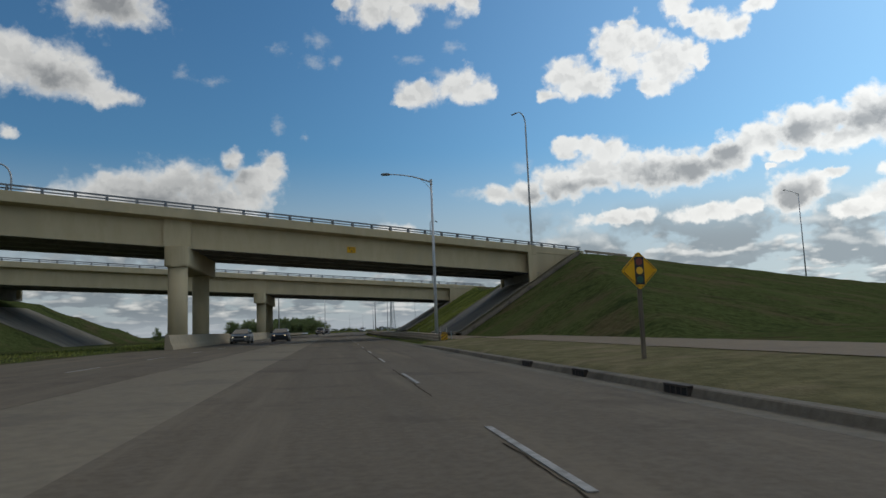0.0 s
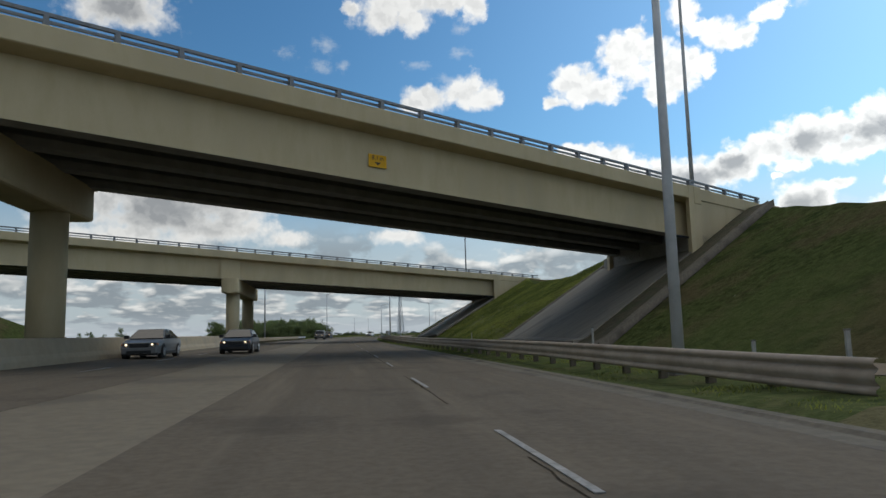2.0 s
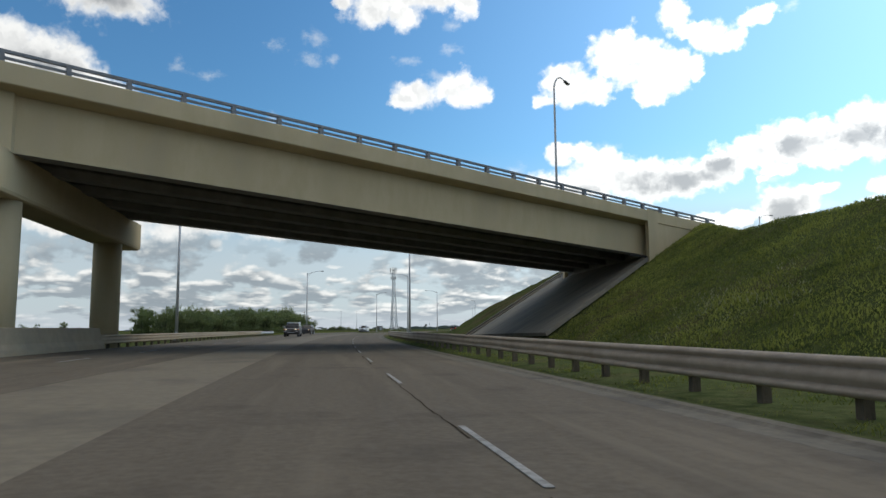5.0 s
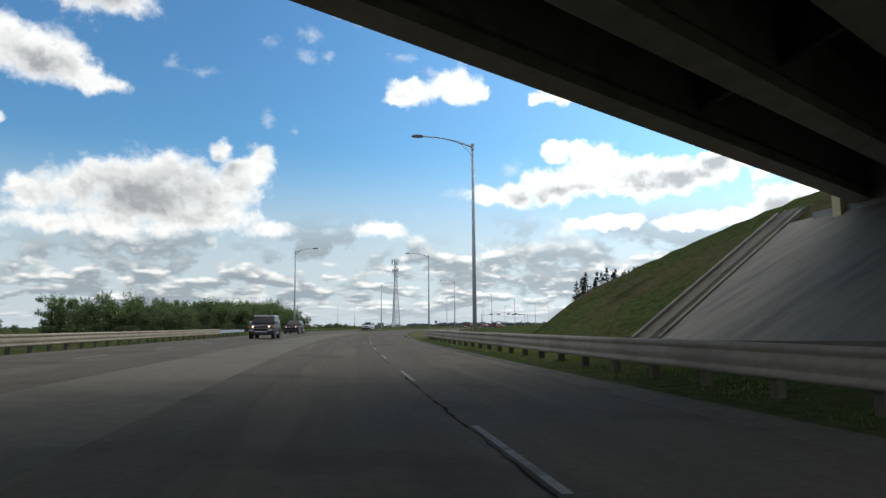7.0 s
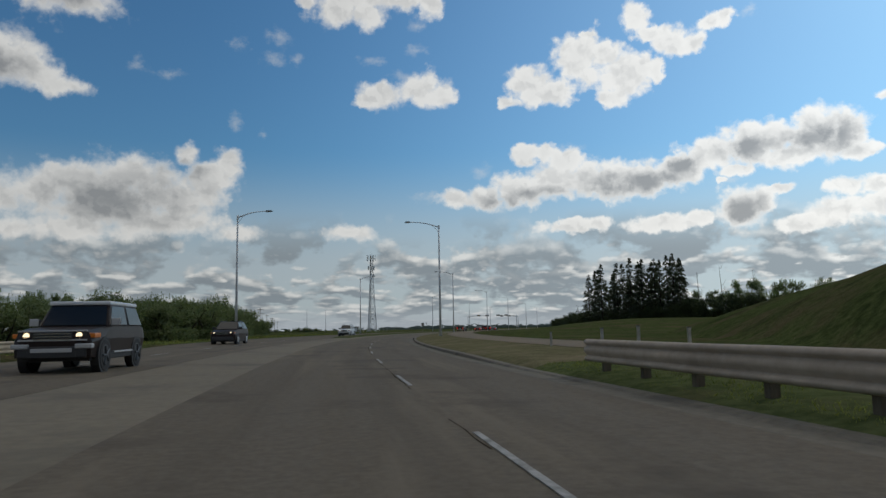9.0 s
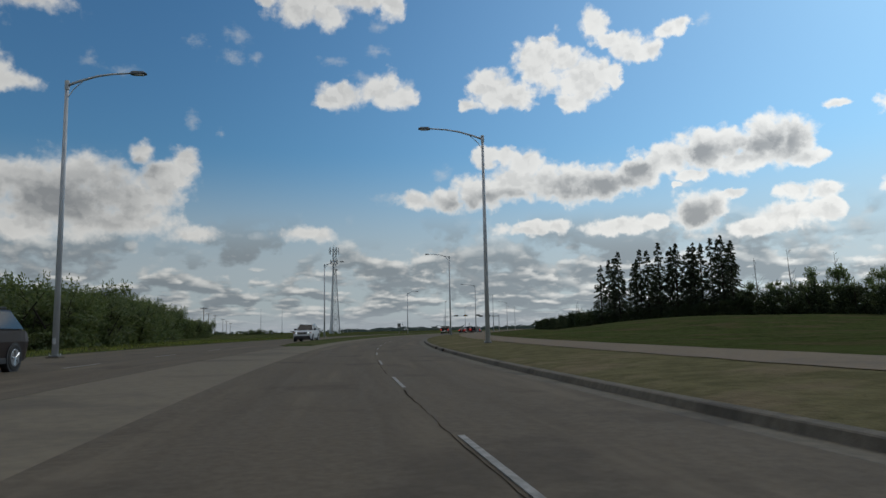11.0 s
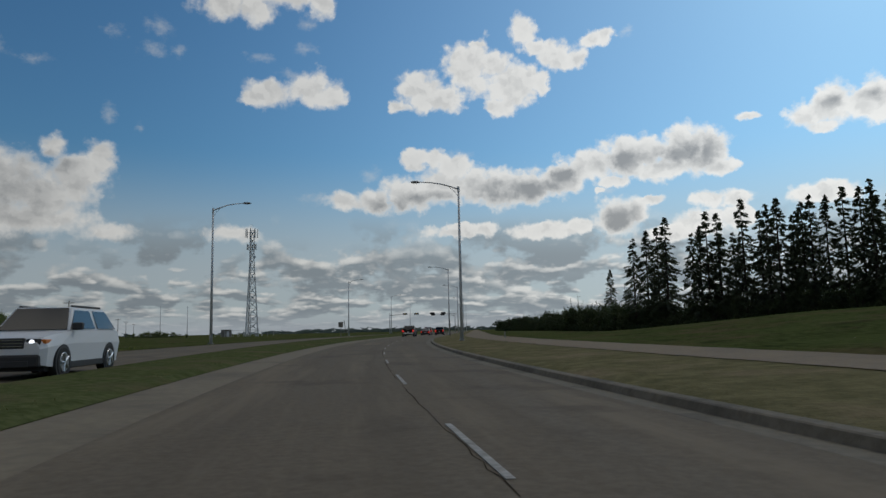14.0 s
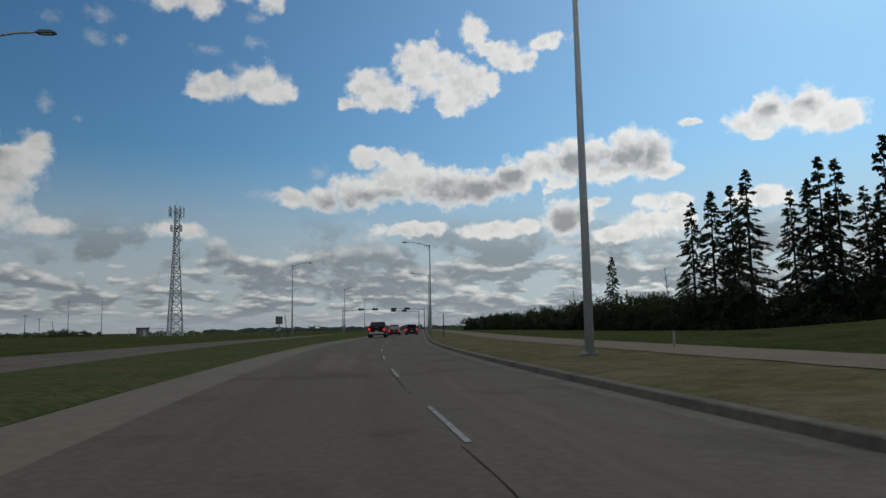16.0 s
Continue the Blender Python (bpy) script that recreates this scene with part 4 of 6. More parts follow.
def guardrail(name_label, s0, s1, d0, d1, facing, base, mark):
    """A steel beam on posts; facing -1 turns its ribs to the left."""
    whole = thing("guardrail", name_label, "guardrail")

    def off(s):
        return d0 + (d1 - d0) * (s - s0) / (s1 - s0)

    s = s0
    while s < s1 - 0.5:
        e = min(s + 3.81, s1)
        bm = bmesh.new()
        rows = []
        for t in (s - 0.12, (s + e) / 2, e + 0.12):
            sag = 0.012 * noise.noise((t * 0.3, d0, 0))
            z0 = base(t) + 0.42 + sag
            thin = 0.6 if not mark and s > 195 else 1.0
            rows.append([[bm.verts.new((*road(t, off(t) + facing * (u + back) + (0.006 if t < s else 0)).xy, z0 + v * thin)) for u, v in W_SHAPE] for back in (0.0, -0.006)])
        n = len(W_SHAPE)
        for a, b in zip(rows, rows[1:]):
            for skin in (0, 1):
                for j in range(n - 1):
                    bm.faces.new((a[skin][j], a[skin][j + 1], b[skin][j + 1], b[skin][j]))
            for j in (0, n - 1):
                bm.faces.new((a[0][j], a[1][j], b[1][j], b[0][j]))
        part("rail_panel", bm, RAIL_STEEL if mark else (GALV if s > 195 else RAIL_TAN), whole, "dull grey-brown steel beam" if mark else "tan weathered steel beam", smooth=True)
        s = e
    mesh = block = None
    s = s0 + 0.4
    while s < s1:
        p = road(s, off(s) - facing * 0.2, base(s))
        a, b = road(s - 1, off(s)), road(s + 1, off(s))
        m = Matrix.Translation(p) @ pose(0, 0, 0, 0, 0, -math.degrees(math.atan2(b.x - a.x, b.y - a.y)))
        if mesh is None:
            post = part("post", boxed(-0.08, 0.08, -0.07, 0.07, -0.4, 0.64, bevel=0.012), POST_WOOD, whole, "weathered timber post")
            mesh = post.data
            spacer = part("spacer", boxed(facing * 0.095, facing * 0.195, -0.075, 0.075, 0.18, 0.66) if facing > 0 else boxed(-0.195, -0.095, -0.075, 0.075, 0.18, 0.66), POST_WOOD, whole)
            block = spacer.data
        else:
            post, spacer = new("post", mesh), new("spacer", block)
            post.parent = spacer.parent = whole
        post.matrix_basis = spacer.matrix_basis = m
        s += 1.905
    return whole


right_rail = guardrail("long dull steel guardrail on timber posts beside the road", 44.0, 178.2, 6.55, 5.75, -1, lambda s: float(np.interp(s, (44, 58, 92, 125, 145, 178), (-0.08, 0.0, 0.0, 0.12, 0.10, 0.08))), True)
guardrail("tan steel guardrail on timber posts beyond the oncoming lanes", 128.0, 208.5, -11.5, -13.48, 1, lambda s: 0.18, False)



def approach_rail(face, x0, x1):
    """A short guardrail on the crest of the embankment, past the end of the overpass."""
    rail = thing("approach_guardrail", "short rusty guardrail on the crest beside the overpass road", "guardrail")
    bm = bmesh.new()
    last = None
    for k in range(9):
        x = x0 + (x1 - x0) * k / 8
        y = face + SKEW * x - 0.9
        z = fills(x, y) + 0.28 + 0.03 * noise.noise((x * 0.7, 0, 0))
        ring = [bm.verts.new((x, y + u, z + v)) for u, v in ((0, 0.16), (-0.08, 0.09), (-0.03, 0.0), (-0.08, -0.09), (0, -0.16), (0.02, 0.0))]
        if last:
            for j in range(6):
                bm.faces.new((last[j], last[(j + 1) % 6], ring[(j + 1) % 6], ring[j]))
        else:
            bm.faces.new(ring)
        last = ring
    bm.faces.new(last[::-1])
    part("beam", bm, RAIL_STEEL, rail, "dull brown steel beam")
    x = x0 + 0.4
    while x < x1:
        y = face + SKEW * x - 0.75
        z = fills(x, y)
        part("post", boxed(x - 0.08, x + 0.08, y - 0.07, y + 0.07, z - 0.6, z + 0.44, bevel=0.01), POST_WOOD, rail)
        x += 1.9


approach_rail(FACE_1, 31.2, 38.6)

# hazard marker at the guardrail's near end
p = road(43.6, 6.82, -0.15)
marker = thing("hazard_marker", "yellow and black striped hazard marker at the guardrail end", "road sign", p, 0)
part("panel", boxed(-0.20, 0.20, -0.02, 0.02, 0.24, 0.80, bevel=0.006), YELLOW, marker)
for k in range(4):
    bm = bmesh.new()
    c = 0.12 + 0.21 * k
    outline = [(-0.19, c - 0.10), (0.19, c + 0.17), (0.19, c + 0.275), (-0.19, c)]
    outline = [(u, min(max(v, 0.25), 0.79)) for u, v in outline]
    if outline[1][1] - outline[0][1] > 0.01 or outline[2][1] - outline[3][1] > 0.01:
        try:
            prism(bm, outline, -0.026, -0.0205)
        except ValueError:
            pass
    part("stripe", bm, SIGN_BLACK, marker)
part("post", boxed(-0.05, 0.05, 0.02, 0.10, -0.3, 0.85), POST_WOOD, marker)
bm = bmesh.new()
tube(bm, [(-0.24, 0.1, 0.30), (-0.24, 0.1, 0.74)], 0.055, 12)
part("end_shoe", bm, RAIL_STEEL, marker, "rounded steel end shoe", smooth=True)


# ---- axes of the fields on either side ----
def east(x, y):
    return 14.6 + 0.969 * x - 0.067 * y, 32.0 - 0.011 * x + 0.899 * y


def west(x, y):
    return 2.0 + 1.029 * x - 0.029 * y, 0.375 * x + 1.288 * y - 109.7


# ---- street lamps ----
LAMP_GLASS = plain("lamp_lens", (0.55, 0.55, 0.5), 0.3)
LAMP_BODY = plain("lamp_housing", (0.16, 0.165, 0.17), 0.5, 0.4)


def street_lamp(at, height, arm, turn, label, group):
    """Tapered steel pole on a base plate; the arm rises along +x in its own frame."""
    lamp = thing("street_lamp", label, "street lamp", at, turn, group)
    bm = bmesh.new()
    tube(bm, [(0, 0, 0.0), (0, 0, height * 0.5), (0, 0, height)], [0.135, 0.105, 0.075], 16)
    part("pole", bm, GALV, lamp, "tapered galvanised pole", smooth=True)
    part("base_plate", boxed(-0.19, 0.19, -0.19, 0.19, -0.02, 0.03, bevel=0.01), LAMP_BODY, lamp)
    part("footing", boxed(-0.28, 0.28, -0.28, 0.28, -0.6, -0.015, bevel=0.03), GUTTER, lamp)
    part("hatch", boxed(-0.06, 0.06, -0.15, -0.11, 0.5, 0.75), GALV, lamp)
    for u in (-0.15, 0.15):
        for v in (-0.15, 0.15):
            bm = bmesh.new()
            tube(bm, [(u, v, 0.03), (u, v, 0.1)], 0.025, 6)
            part("bolt", bm, GALV, lamp)
    bm = bmesh.new()
    tube(bm, [(0.0, 0, height - 0.12), (arm * 0.2, 0, height + 0.10), (arm * 0.45, 0, height + 0.32), (arm * 0.7, 0, height + 0.44), (arm, 0, height + 0.50)], [0.06, 0.055, 0.048, 0.042, 0.038], 10)
    part("arm", bm, GALV, lamp, "curved steel arm", smooth=True)
    bm = bmesh.new()
    tube(bm, [(0, 0, height - 0.75), (arm * 0.1, 0, height - 0.3), (arm * 0.24, 0, height + 0.08)], 0.02, 6)
    part("brace", bm, GALV, lamp)
    bm = bmesh.new()
    tube(bm, [(0, 0, height - 0.3), (0, 0, height + 0.1)], 0.1, 12)
    part("collar", bm, GALV, lamp)
    bm = bmesh.new()
    prism(bm, [(arm - 0.05, height + 0.46), (arm + 0.12, height + 0.42), (arm + 0.62, height + 0.45), (arm + 0.70, height + 0.49), (arm + 0.55, height + 0.57), (arm + 0.1, height + 0.58)], -0.14, 0.14)
    bmesh.ops.bevel(bm, geom=bm.edges[:], offset=0.025, segments=2, affect="EDGES", profile=0.5)
    head = part("luminaire", bm, LAMP_BODY, lamp, "flat dark lamp head")
    part("lens", boxed(arm + 0.16, arm + 0.56, -0.1, 0.1, height + 0.41, height + 0.44), LAMP_GLASS, head)
    return lamp


def turn_at(s):
    return -heading(s)


first = None
for x, y, z, side in ((7.5, 50.6, 0.3, -1), (10.0, 167.7, 0.3, -1), (18.3, 236.9, 0.3, -1), (35.4, 301.5, 0.3, -1), (62.6, 369.5, 0.3, -1), (85.4, 418.4, 0.3, -1), (116.2, 484.6, 0.3, -1), (146.2, 549.9, 0.3, -1),
                      (-11.35, 149.5, 0.25, 1), (-2.75, 232.5, 0.25, 1), (17.85, 316.5, 0.25, 1), (52.6, 404.3, 0.2, 1), (83.4, 469.0, 0.2, 1), (112.7, 533.9, 0.2, 1)):
    s, d = along(x, y)
    street_lamp((x, y, ground_height(s, d) + 0.06 if d > 5 else z), 12.0, 3.1 if side < 0 else 2.7, turn_at(s) + (180 if side < 0 else 0), "tall grey steel street lamp with a curved arm", "street lamps along the road")


def gooseneck(at, height, turn, label="very tall thin grey lamp with a bent neck on the overpass"):
    lamp = thing("overpass_lamp", label, "street lamp", at, turn, "lamps on the overpasses")
    bm = bmesh.new()
    bend = [(1.25 * (1 - math.cos(a)) * 0.75, 0, height - 1.3 + 1.3 * math.sin(a)) for a in (math.pi / 2 * k / 8 for k in range(9))]
    path = [(0, 0, 0), (0, 0, height * 0.5)] + bend + [(1.5, 0, height - 0.22)]
    radii = [0.14, 0.11] + [0.085 - 0.003 * k for k in range(9)] + [0.05]
    tube(bm, path, radii, 12)
    part("pole", bm, GALV, lamp, "tapered pole bent over at its top", smooth=True)
    bm = bmesh.new()
    prism(bm, [(1.45, height - 0.15), (2.05, height - 0.42), (1.95, height - 0.55), (1.4, height - 0.32)], -0.15, 0.15)
    bmesh.ops.bevel(bm, geom=bm.edges[:], offset=0.03, segments=2, affect="EDGES", profile=0.5)
    part("luminaire", bm, LAMP_BODY, lamp, "dark lamp head")
    part("base_plate", boxed(-0.25, 0.25, -0.25, 0.25, -0.02, 0.04), GALV, lamp)
    part("pedestal", boxed(-0.35, 0.35, -0.35, 0.35, -1.15, -0.02, bevel=0.03), BEIGE, lamp, "beige concrete pedestal")
    return lamp


gooseneck((23.15, 77.5, 10.05), 15.95, 205)
gooseneck((21.8, 151.0, 9.3), 15.6, 25)
gooseneck((-27.2, 63.4, 11.6), 4.8, 205)
street_lamp((91.0, 121.0, 7.6), 16.6, 4.0, 200, "tall thin grey lamp with a curved arm beside the crossing road", "lamps on the overpasses")
street_lamp((74.0, 196.0, 8.0), 11.6, 3.0, 20, "thin grey lamp with a curved arm beside the crossing road", "lamps on the overpasses")


# ---- road signs, drains, small posts ----
SIGN_RED, SIGN_AMBER, SIGN_GREEN = plain("sign_red", (0.16, 0.03, 0.02), 0.5), plain("sign_amber", (0.75, 0.42, 0.02), 0.5), plain("sign_green", (0.01, 0.07, 0.045), 0.5)
GREY_POST = material("grey_sign_post", ((0.13, 0.125, 0.11), (0.19, 0.18, 0.16)), 5.0, 0.8, 0.2, 40)

warning = thing("warning_sign", "yellow diamond sign with a traffic signal symbol on a grey post", "road sign", (6.76, 14.5, 0.12), 0)
part("post", boxed(-0.042, 0.042, -0.04, 0.05, -0.4, 2.38, bevel=0.012), POST_WOOD, warning, "weathered brown timber post")
bm = box(bmesh.new(), -0.305, 0.305, -0.065, -0.045, -0.305, 0.305)
bmesh.ops.bevel(bm, geom=[e for e in bm.edges if abs(e.verts[0].co.y - e.verts[1].co.y) > 0.01], offset=0.05, segments=4, affect="EDGES", profile=0.5)
bmesh.ops.transform(bm, matrix=pose(0, 0, 1.99, 0, 45, 0), verts=bm.verts)
panel = part("panel", bm, YELLOW, warning, "yellow diamond panel")
for k in range(4):
    bm = box(bmesh.new(), -0.245, 0.245, -0.070, -0.0655, 0.272, 0.284)
    bmesh.ops.transform(bm, matrix=pose(0, 0, 1.99, 0, 45 + 90 * k, 0), verts=bm.verts)
    part("border", bm, SIGN_BLACK, panel)
part("symbol", boxed(-0.11, 0.11, -0.072, -0.066, 1.68, 2.30, bevel=0.002), SIGN_BLACK, panel, "black signal shape")
for z, mat, r in ((2.19, SIGN_RED, 0.078), (1.99, SIGN_AMBER, 0.082), (1.79, SIGN_GREEN, 0.078)):
    bm = bmesh.new()
    tube(bm, [(0, -0.073, z), (0, -0.078, z)], r, 24)
    part("disc", bm, mat, panel)


IRON = material("rusty_iron", ((0.035, 0.028, 0.022), (0.065, 0.05, 0.038)), 8.0, 0.75, 0.4, 60, metal=0.3)


def storm_drain(s):
    p, h = road(s, 4.975), turn_at(s)
    drain = thing("storm_drain", "dark iron storm drain opening in the concrete kerb", "drain", (p.x, p.y, bank(5)), h, "storm drains in the kerb")
    # A solid near-black block paints the shade inside the slot.
    part("opening", boxed(-0.045, 0.02, -0.33, 0.33, 0.0, 0.115), HOLE, drain, "dark opening")
    for y0, y1, z0, z1 in ((-0.37, 0.37, 0.11, 0.145), (-0.37, -0.32, 0.0, 0.14), (0.32, 0.37, 0.0, 0.14)):
        part("frame_bar", boxed(-0.055, 0.03, y0, y1, z0, z1, bevel=0.006), IRON, drain)
    for y in (-0.16, 0.0, 0.16):
        part("grate_bar", boxed(-0.052, -0.035, y - 0.018, y + 0.018, 0.0, 0.13), IRON, drain)


for s in (9.6, 13.7, 17.6, 235.5, 239.8):
    storm_drain(s)

WHITE_POST = material("white_marker_post", ((0.26, 0.255, 0.23), (0.38, 0.37, 0.34)), 6.0, 0.7, 0.1, 40)
for x, y, high in ((7.35, 45.2, 0.72), (8.3, 49.0, 0.5), (9.3, 60.5, 0.85), (10.8, 177.3, 0.75), (10.8, 179.6, 0.8), (10.7, 181.5, 0.75), (12.6, 190.2, 0.6), (39.7, 302.6, 0.6), (11.7, 96.0, 0.7)):
    post = thing("marker_post", "short pale marker post standing in the grass", "post", (x, y, 0.2), 0, "marker posts in the verge")
    part("post", boxed(-0.04, 0.04, -0.02, 0.02, -0.3, high, bevel=0.008), WHITE_POST, post)
    part("cap", boxed(-0.045, 0.045, -0.025, 0.025, high, high + 0.03), GREY_POST, post)


def stake(x, y, high, lean):
    post = thing("stake", "thin dark steel stake in the grass", "post", (x, y, 0.1), 0)
    bm = bmesh.new()
    tube(bm, [(0, 0, -0.2), (lean, 0, high)], 0.045, 8)
    part("shaft", bm, IRON, post)


stake(53.5, 347.3, 2.3, 0.0)
stake(45.0, 376.0, 3.0, -0.45)
p = thing("sign_on_post", "small dark square sign seen from behind on a post", "road sign", (41.5, 366.0, 0.1), -20)
part("panel", boxed(-0.4, 0.4, -0.02, 0.02, 1.7, 2.6, bevel=0.01), GREY_POST, p)
part("post", boxed(-0.05, 0.05, 0.02, 0.09, -0.3, 2.5), GREY_POST, p)


# ---- traffic signals at the far junction ----
def traffic_signal(x, y, turn, reach):
    mast = thing("traffic_signal", "grey signal mast with a long arm and dark signal heads", "traffic light", (x, y, 0.1), turn, "signals at the far junction")
    bm = bmesh.new()
    tube(bm, [(0, 0, -0.2), (0, 0, 6.6)], [0.17, 0.12], 12)
    part("pole", bm, GALV, mast, smooth=True)
    bm = bmesh.new()
    tube(bm, [(0, 0, 5.9), (reach * 0.5, 0, 6.2), (reach, 0, 6.3)], [0.1, 0.08, 0.05], 10)
    part("arm", bm, GALV, mast, smooth=True)
    for u in (reach * 0.55, reach * 0.97):
        head = part("signal_head", boxed(u - 0.75, u + 0.75, -0.16, 0.1, 6.0, 6.55, bevel=0.03), BLACK, mast, "dark horizontal signal head")
        for k, mat in enumerate((SIGN_RED, SIGN_AMBER, SIGN_GREEN)):
            bm = bmesh.new()
            tube(bm, [(u - 0.45 + 0.45 * k, -0.16, 6.28), (u - 0.45 + 0.45 * k, -0.22, 6.28)], 0.15, 14)
            part("lens", bm, mat, head)


traffic_signal(82.0, 466.3, -25, 9.0)
traffic_signal(101.4, 455.5, 155, 8.5)
traffic_signal(109.5, 477.0, 155, 8.0)


# ---- telecom tower ----
def lattice_tower(x, y, high, foot, head):
    tower = thing("telecom_tower", "tall grey steel lattice tower with antenna panels", "tower", (x, y, 0.0), 12)
    legs = [Vector((math.cos(a), math.sin(a), 0)) for a in (math.pi / 2 + 2 * math.pi * k / 3 for k in range(3))]

    def at(k, f):
        r = foot + (head - foot) * min(f / 0.72, 1.0)
        return legs[k % 3] * r + Vector((0, 0, high * f))

    for k in range(3):
        bm = bmesh.new()
        tube(bm, [at(k, 0), at(k, 0.4), at(k, 0.72), at(k, 1.0)], [0.24, 0.20, 0.16, 0.13], 8)
        part("leg", bm, GALV, tower)
    levels = [1 - (1 - i / 15) ** 1.0 for i in range(16)]
    for a, b in zip(levels, levels[1:]):
        for k in range(3):
            for lo, hi in ((k, k + 1), (k + 1, k)):
                bm = bmesh.new()
                tube(bm, [at(lo, a), at(hi, b)], 0.08, 5, False)
                part("brace", bm, GALV, tower)
            bm = bmesh.new()
            tube(bm, [at(k, b), at(k + 1, b)], 0.07, 5, False)
            part("girt", bm, GALV, tower)
    panel = plain("antenna_panel", (0.42, 0.42, 0.41), 0.5)
    for z, reach, count, tall in ((high - 0.9, 1.95, 9, 2.9), (high - 5.6, 1.45, 6, 2.0)):
        bm = bmesh.new()
        ring = [(reach * math.cos(2 * math.pi * i / 24), reach * math.sin(2 * math.pi * i / 24), z) for i in range(25)]
        tube(bm, ring, 0.05, 6, False)
        part("antenna_ring", bm, GALV, tower)
        for i in range(count):
            a = 360 * i / count
            bm = box(bmesh.new(), reach, reach + 0.18, -0.17, 0.17, z - tall / 2, z + tall / 2, 0.03)
            bmesh.ops.transform(bm, matrix=pose(0, 0, 0, 0, 0, a), verts=bm.verts)
            part("antenna", bm, panel, tower, "pale antenna panel")
    for u in (0.3, -0.25):
        bm = bmesh.new()
        tube(bm, [(u, 0, high), (u, 0, high + 2.2)], 0.03, 6)
        part("mast", bm, GALV, tower)
    bm = bmesh.new()
    tube(bm, [(0.9, -0.2, high - 9), (0.9, -0.5, high - 9)], 0.45, 16)
    part("dish", bm, panel, tower, "pale round dish")


lattice_tower(41.3, 492.2, 36.0, 2.5, 0.85)
hut = thing("equipment_hut", "small grey equipment hut beside the tower", "shed", (33.2, 488.5, -0.1), 20)
part("wall", boxed(-1.3, 1.3, -1.1, 1.1, 0, 2.5, bevel=0.03), GREY_POST, hut)
part("roof", boxed(-1.45, 1.45, -1.25, 1.25, 2.5, 2.65), IRON, hut)
part("door", boxed(-0.45, 0.45, -1.13, -1.1, 0.05, 2.05), GALV, hut)
fence = thing("chain_link_fence", "grey wire fence round the tower's base", "fence", (41.0, 489.5, -0.1), 12)
for x in range(-10, 7, 2):
    for y in (-5, 6):
        bm = bmesh.new()
        tube(bm, [(x, y, 0), (x, y, 2.4)], 0.05, 6)
        part("post", bm, GALV, fence)
for y in (-5, 6):
    for z in (0.1, 1.2, 2.3):
        bm = bmesh.new()
        tube(bm, [(-10, y, z), (6, y, z)], 0.025, 5)
        part("wire", bm, GALV, fence)


def utility_pole(x, y, high):
    pole = thing("utility_pole", "weathered wooden utility pole with a crossarm", "utility pole", (x, y, 0), 0, "utility poles in a row")
    bm = bmesh.new()
    tube(bm, [(0, 0, -0.3), (0, 0, high)], [0.17, 0.11], 10)
    part("pole", bm, POST_WOOD, pole, smooth=True)
    part("crossarm", boxed(-1.3, 1.3, -0.07, 0.07, high - 0.6, high - 0.45), POST_WOOD, pole)
    for u in (-1.15, -0.5, 0.5, 1.15):
        part("insulator", boxed(u - 0.05, u + 0.05, -0.05, 0.05, high - 0.45, high - 0.25), GALV, pole)
    return pole


base_pole = utility_pole(*west(2.0, 436.0), 10.4)
for k, (x, y) in enumerate(((2.0, 488.0), (4.0, 516.0), (7.0, 590.0), (9.0, 650.0), (12.0, 730.0))):
    copy_thing(base_pole, pose(*west(x, y), 0, 0, 0, 3 * k))
for x, y in ((25.0, 511.0), (35.0, 508.0), (70.0, 560.0)):
    mast = thing("light_mast", "thin pale mast standing in a field", "mast", (*west(x, y), 0), 0)
    bm = bmesh.new()
    tube(bm, [(0, 0, -0.3), (0, 0, 12.5)], [0.14, 0.09], 8)
    part("pole", bm, GALV, mast, smooth=True)
    part("cap", boxed(-0.15, 0.15, -0.15, 0.15, 12.5, 12.7), LAMP_BODY, mast)


# ---- vehicles ----
GLASS = plain("car_glass", (0.010, 0.012, 0.014), 0.08, 0.0)
GLASS.node_tree.nodes["Principled BSDF"].inputs["Specular IOR Level"].default_value = 0.5
CHROME = plain("chrome", (0.55, 0.55, 0.55), 0.2, 1.0)
TRIM = plain("black_trim", (0.02, 0.02, 0.021), 0.6)
WARM_LAMP = plain("lit_headlamp", (1.0, 0.80, 0.50), 0.2, glow=1.5)
COOL_LAMP = plain("lit_white_headlamp", (0.9, 0.95, 1.0), 0.2, glow=1.6)
TAIL = plain("lit_tail_lamp", (0.75, 0.03, 0.02), 0.3, glow=0.9)
AMBER = plain("amber_lens", (0.55, 0.16, 0.02), 0.3)
RIM = plain("alloy_rim", (0.38, 0.39, 0.40), 0.35, 0.8)
DARK_RIM = plain("dark_wheel_rim", (0.045, 0.046, 0.048), 0.5, 0.5)
PLATE = plain("plate_white", (0.36, 0.36, 0.36), 0.6)


def paint(name, colour):
    mat = plain(name, colour, 0.4, 0.0, 0.12)
    mat.node_tree.nodes["Principled BSDF"].inputs["Specular IOR Level"].default_value = 0.15
    mat.node_tree.nodes["Principled BSDF"].inputs["Coat Roughness"].default_value = 0.12
    return mat


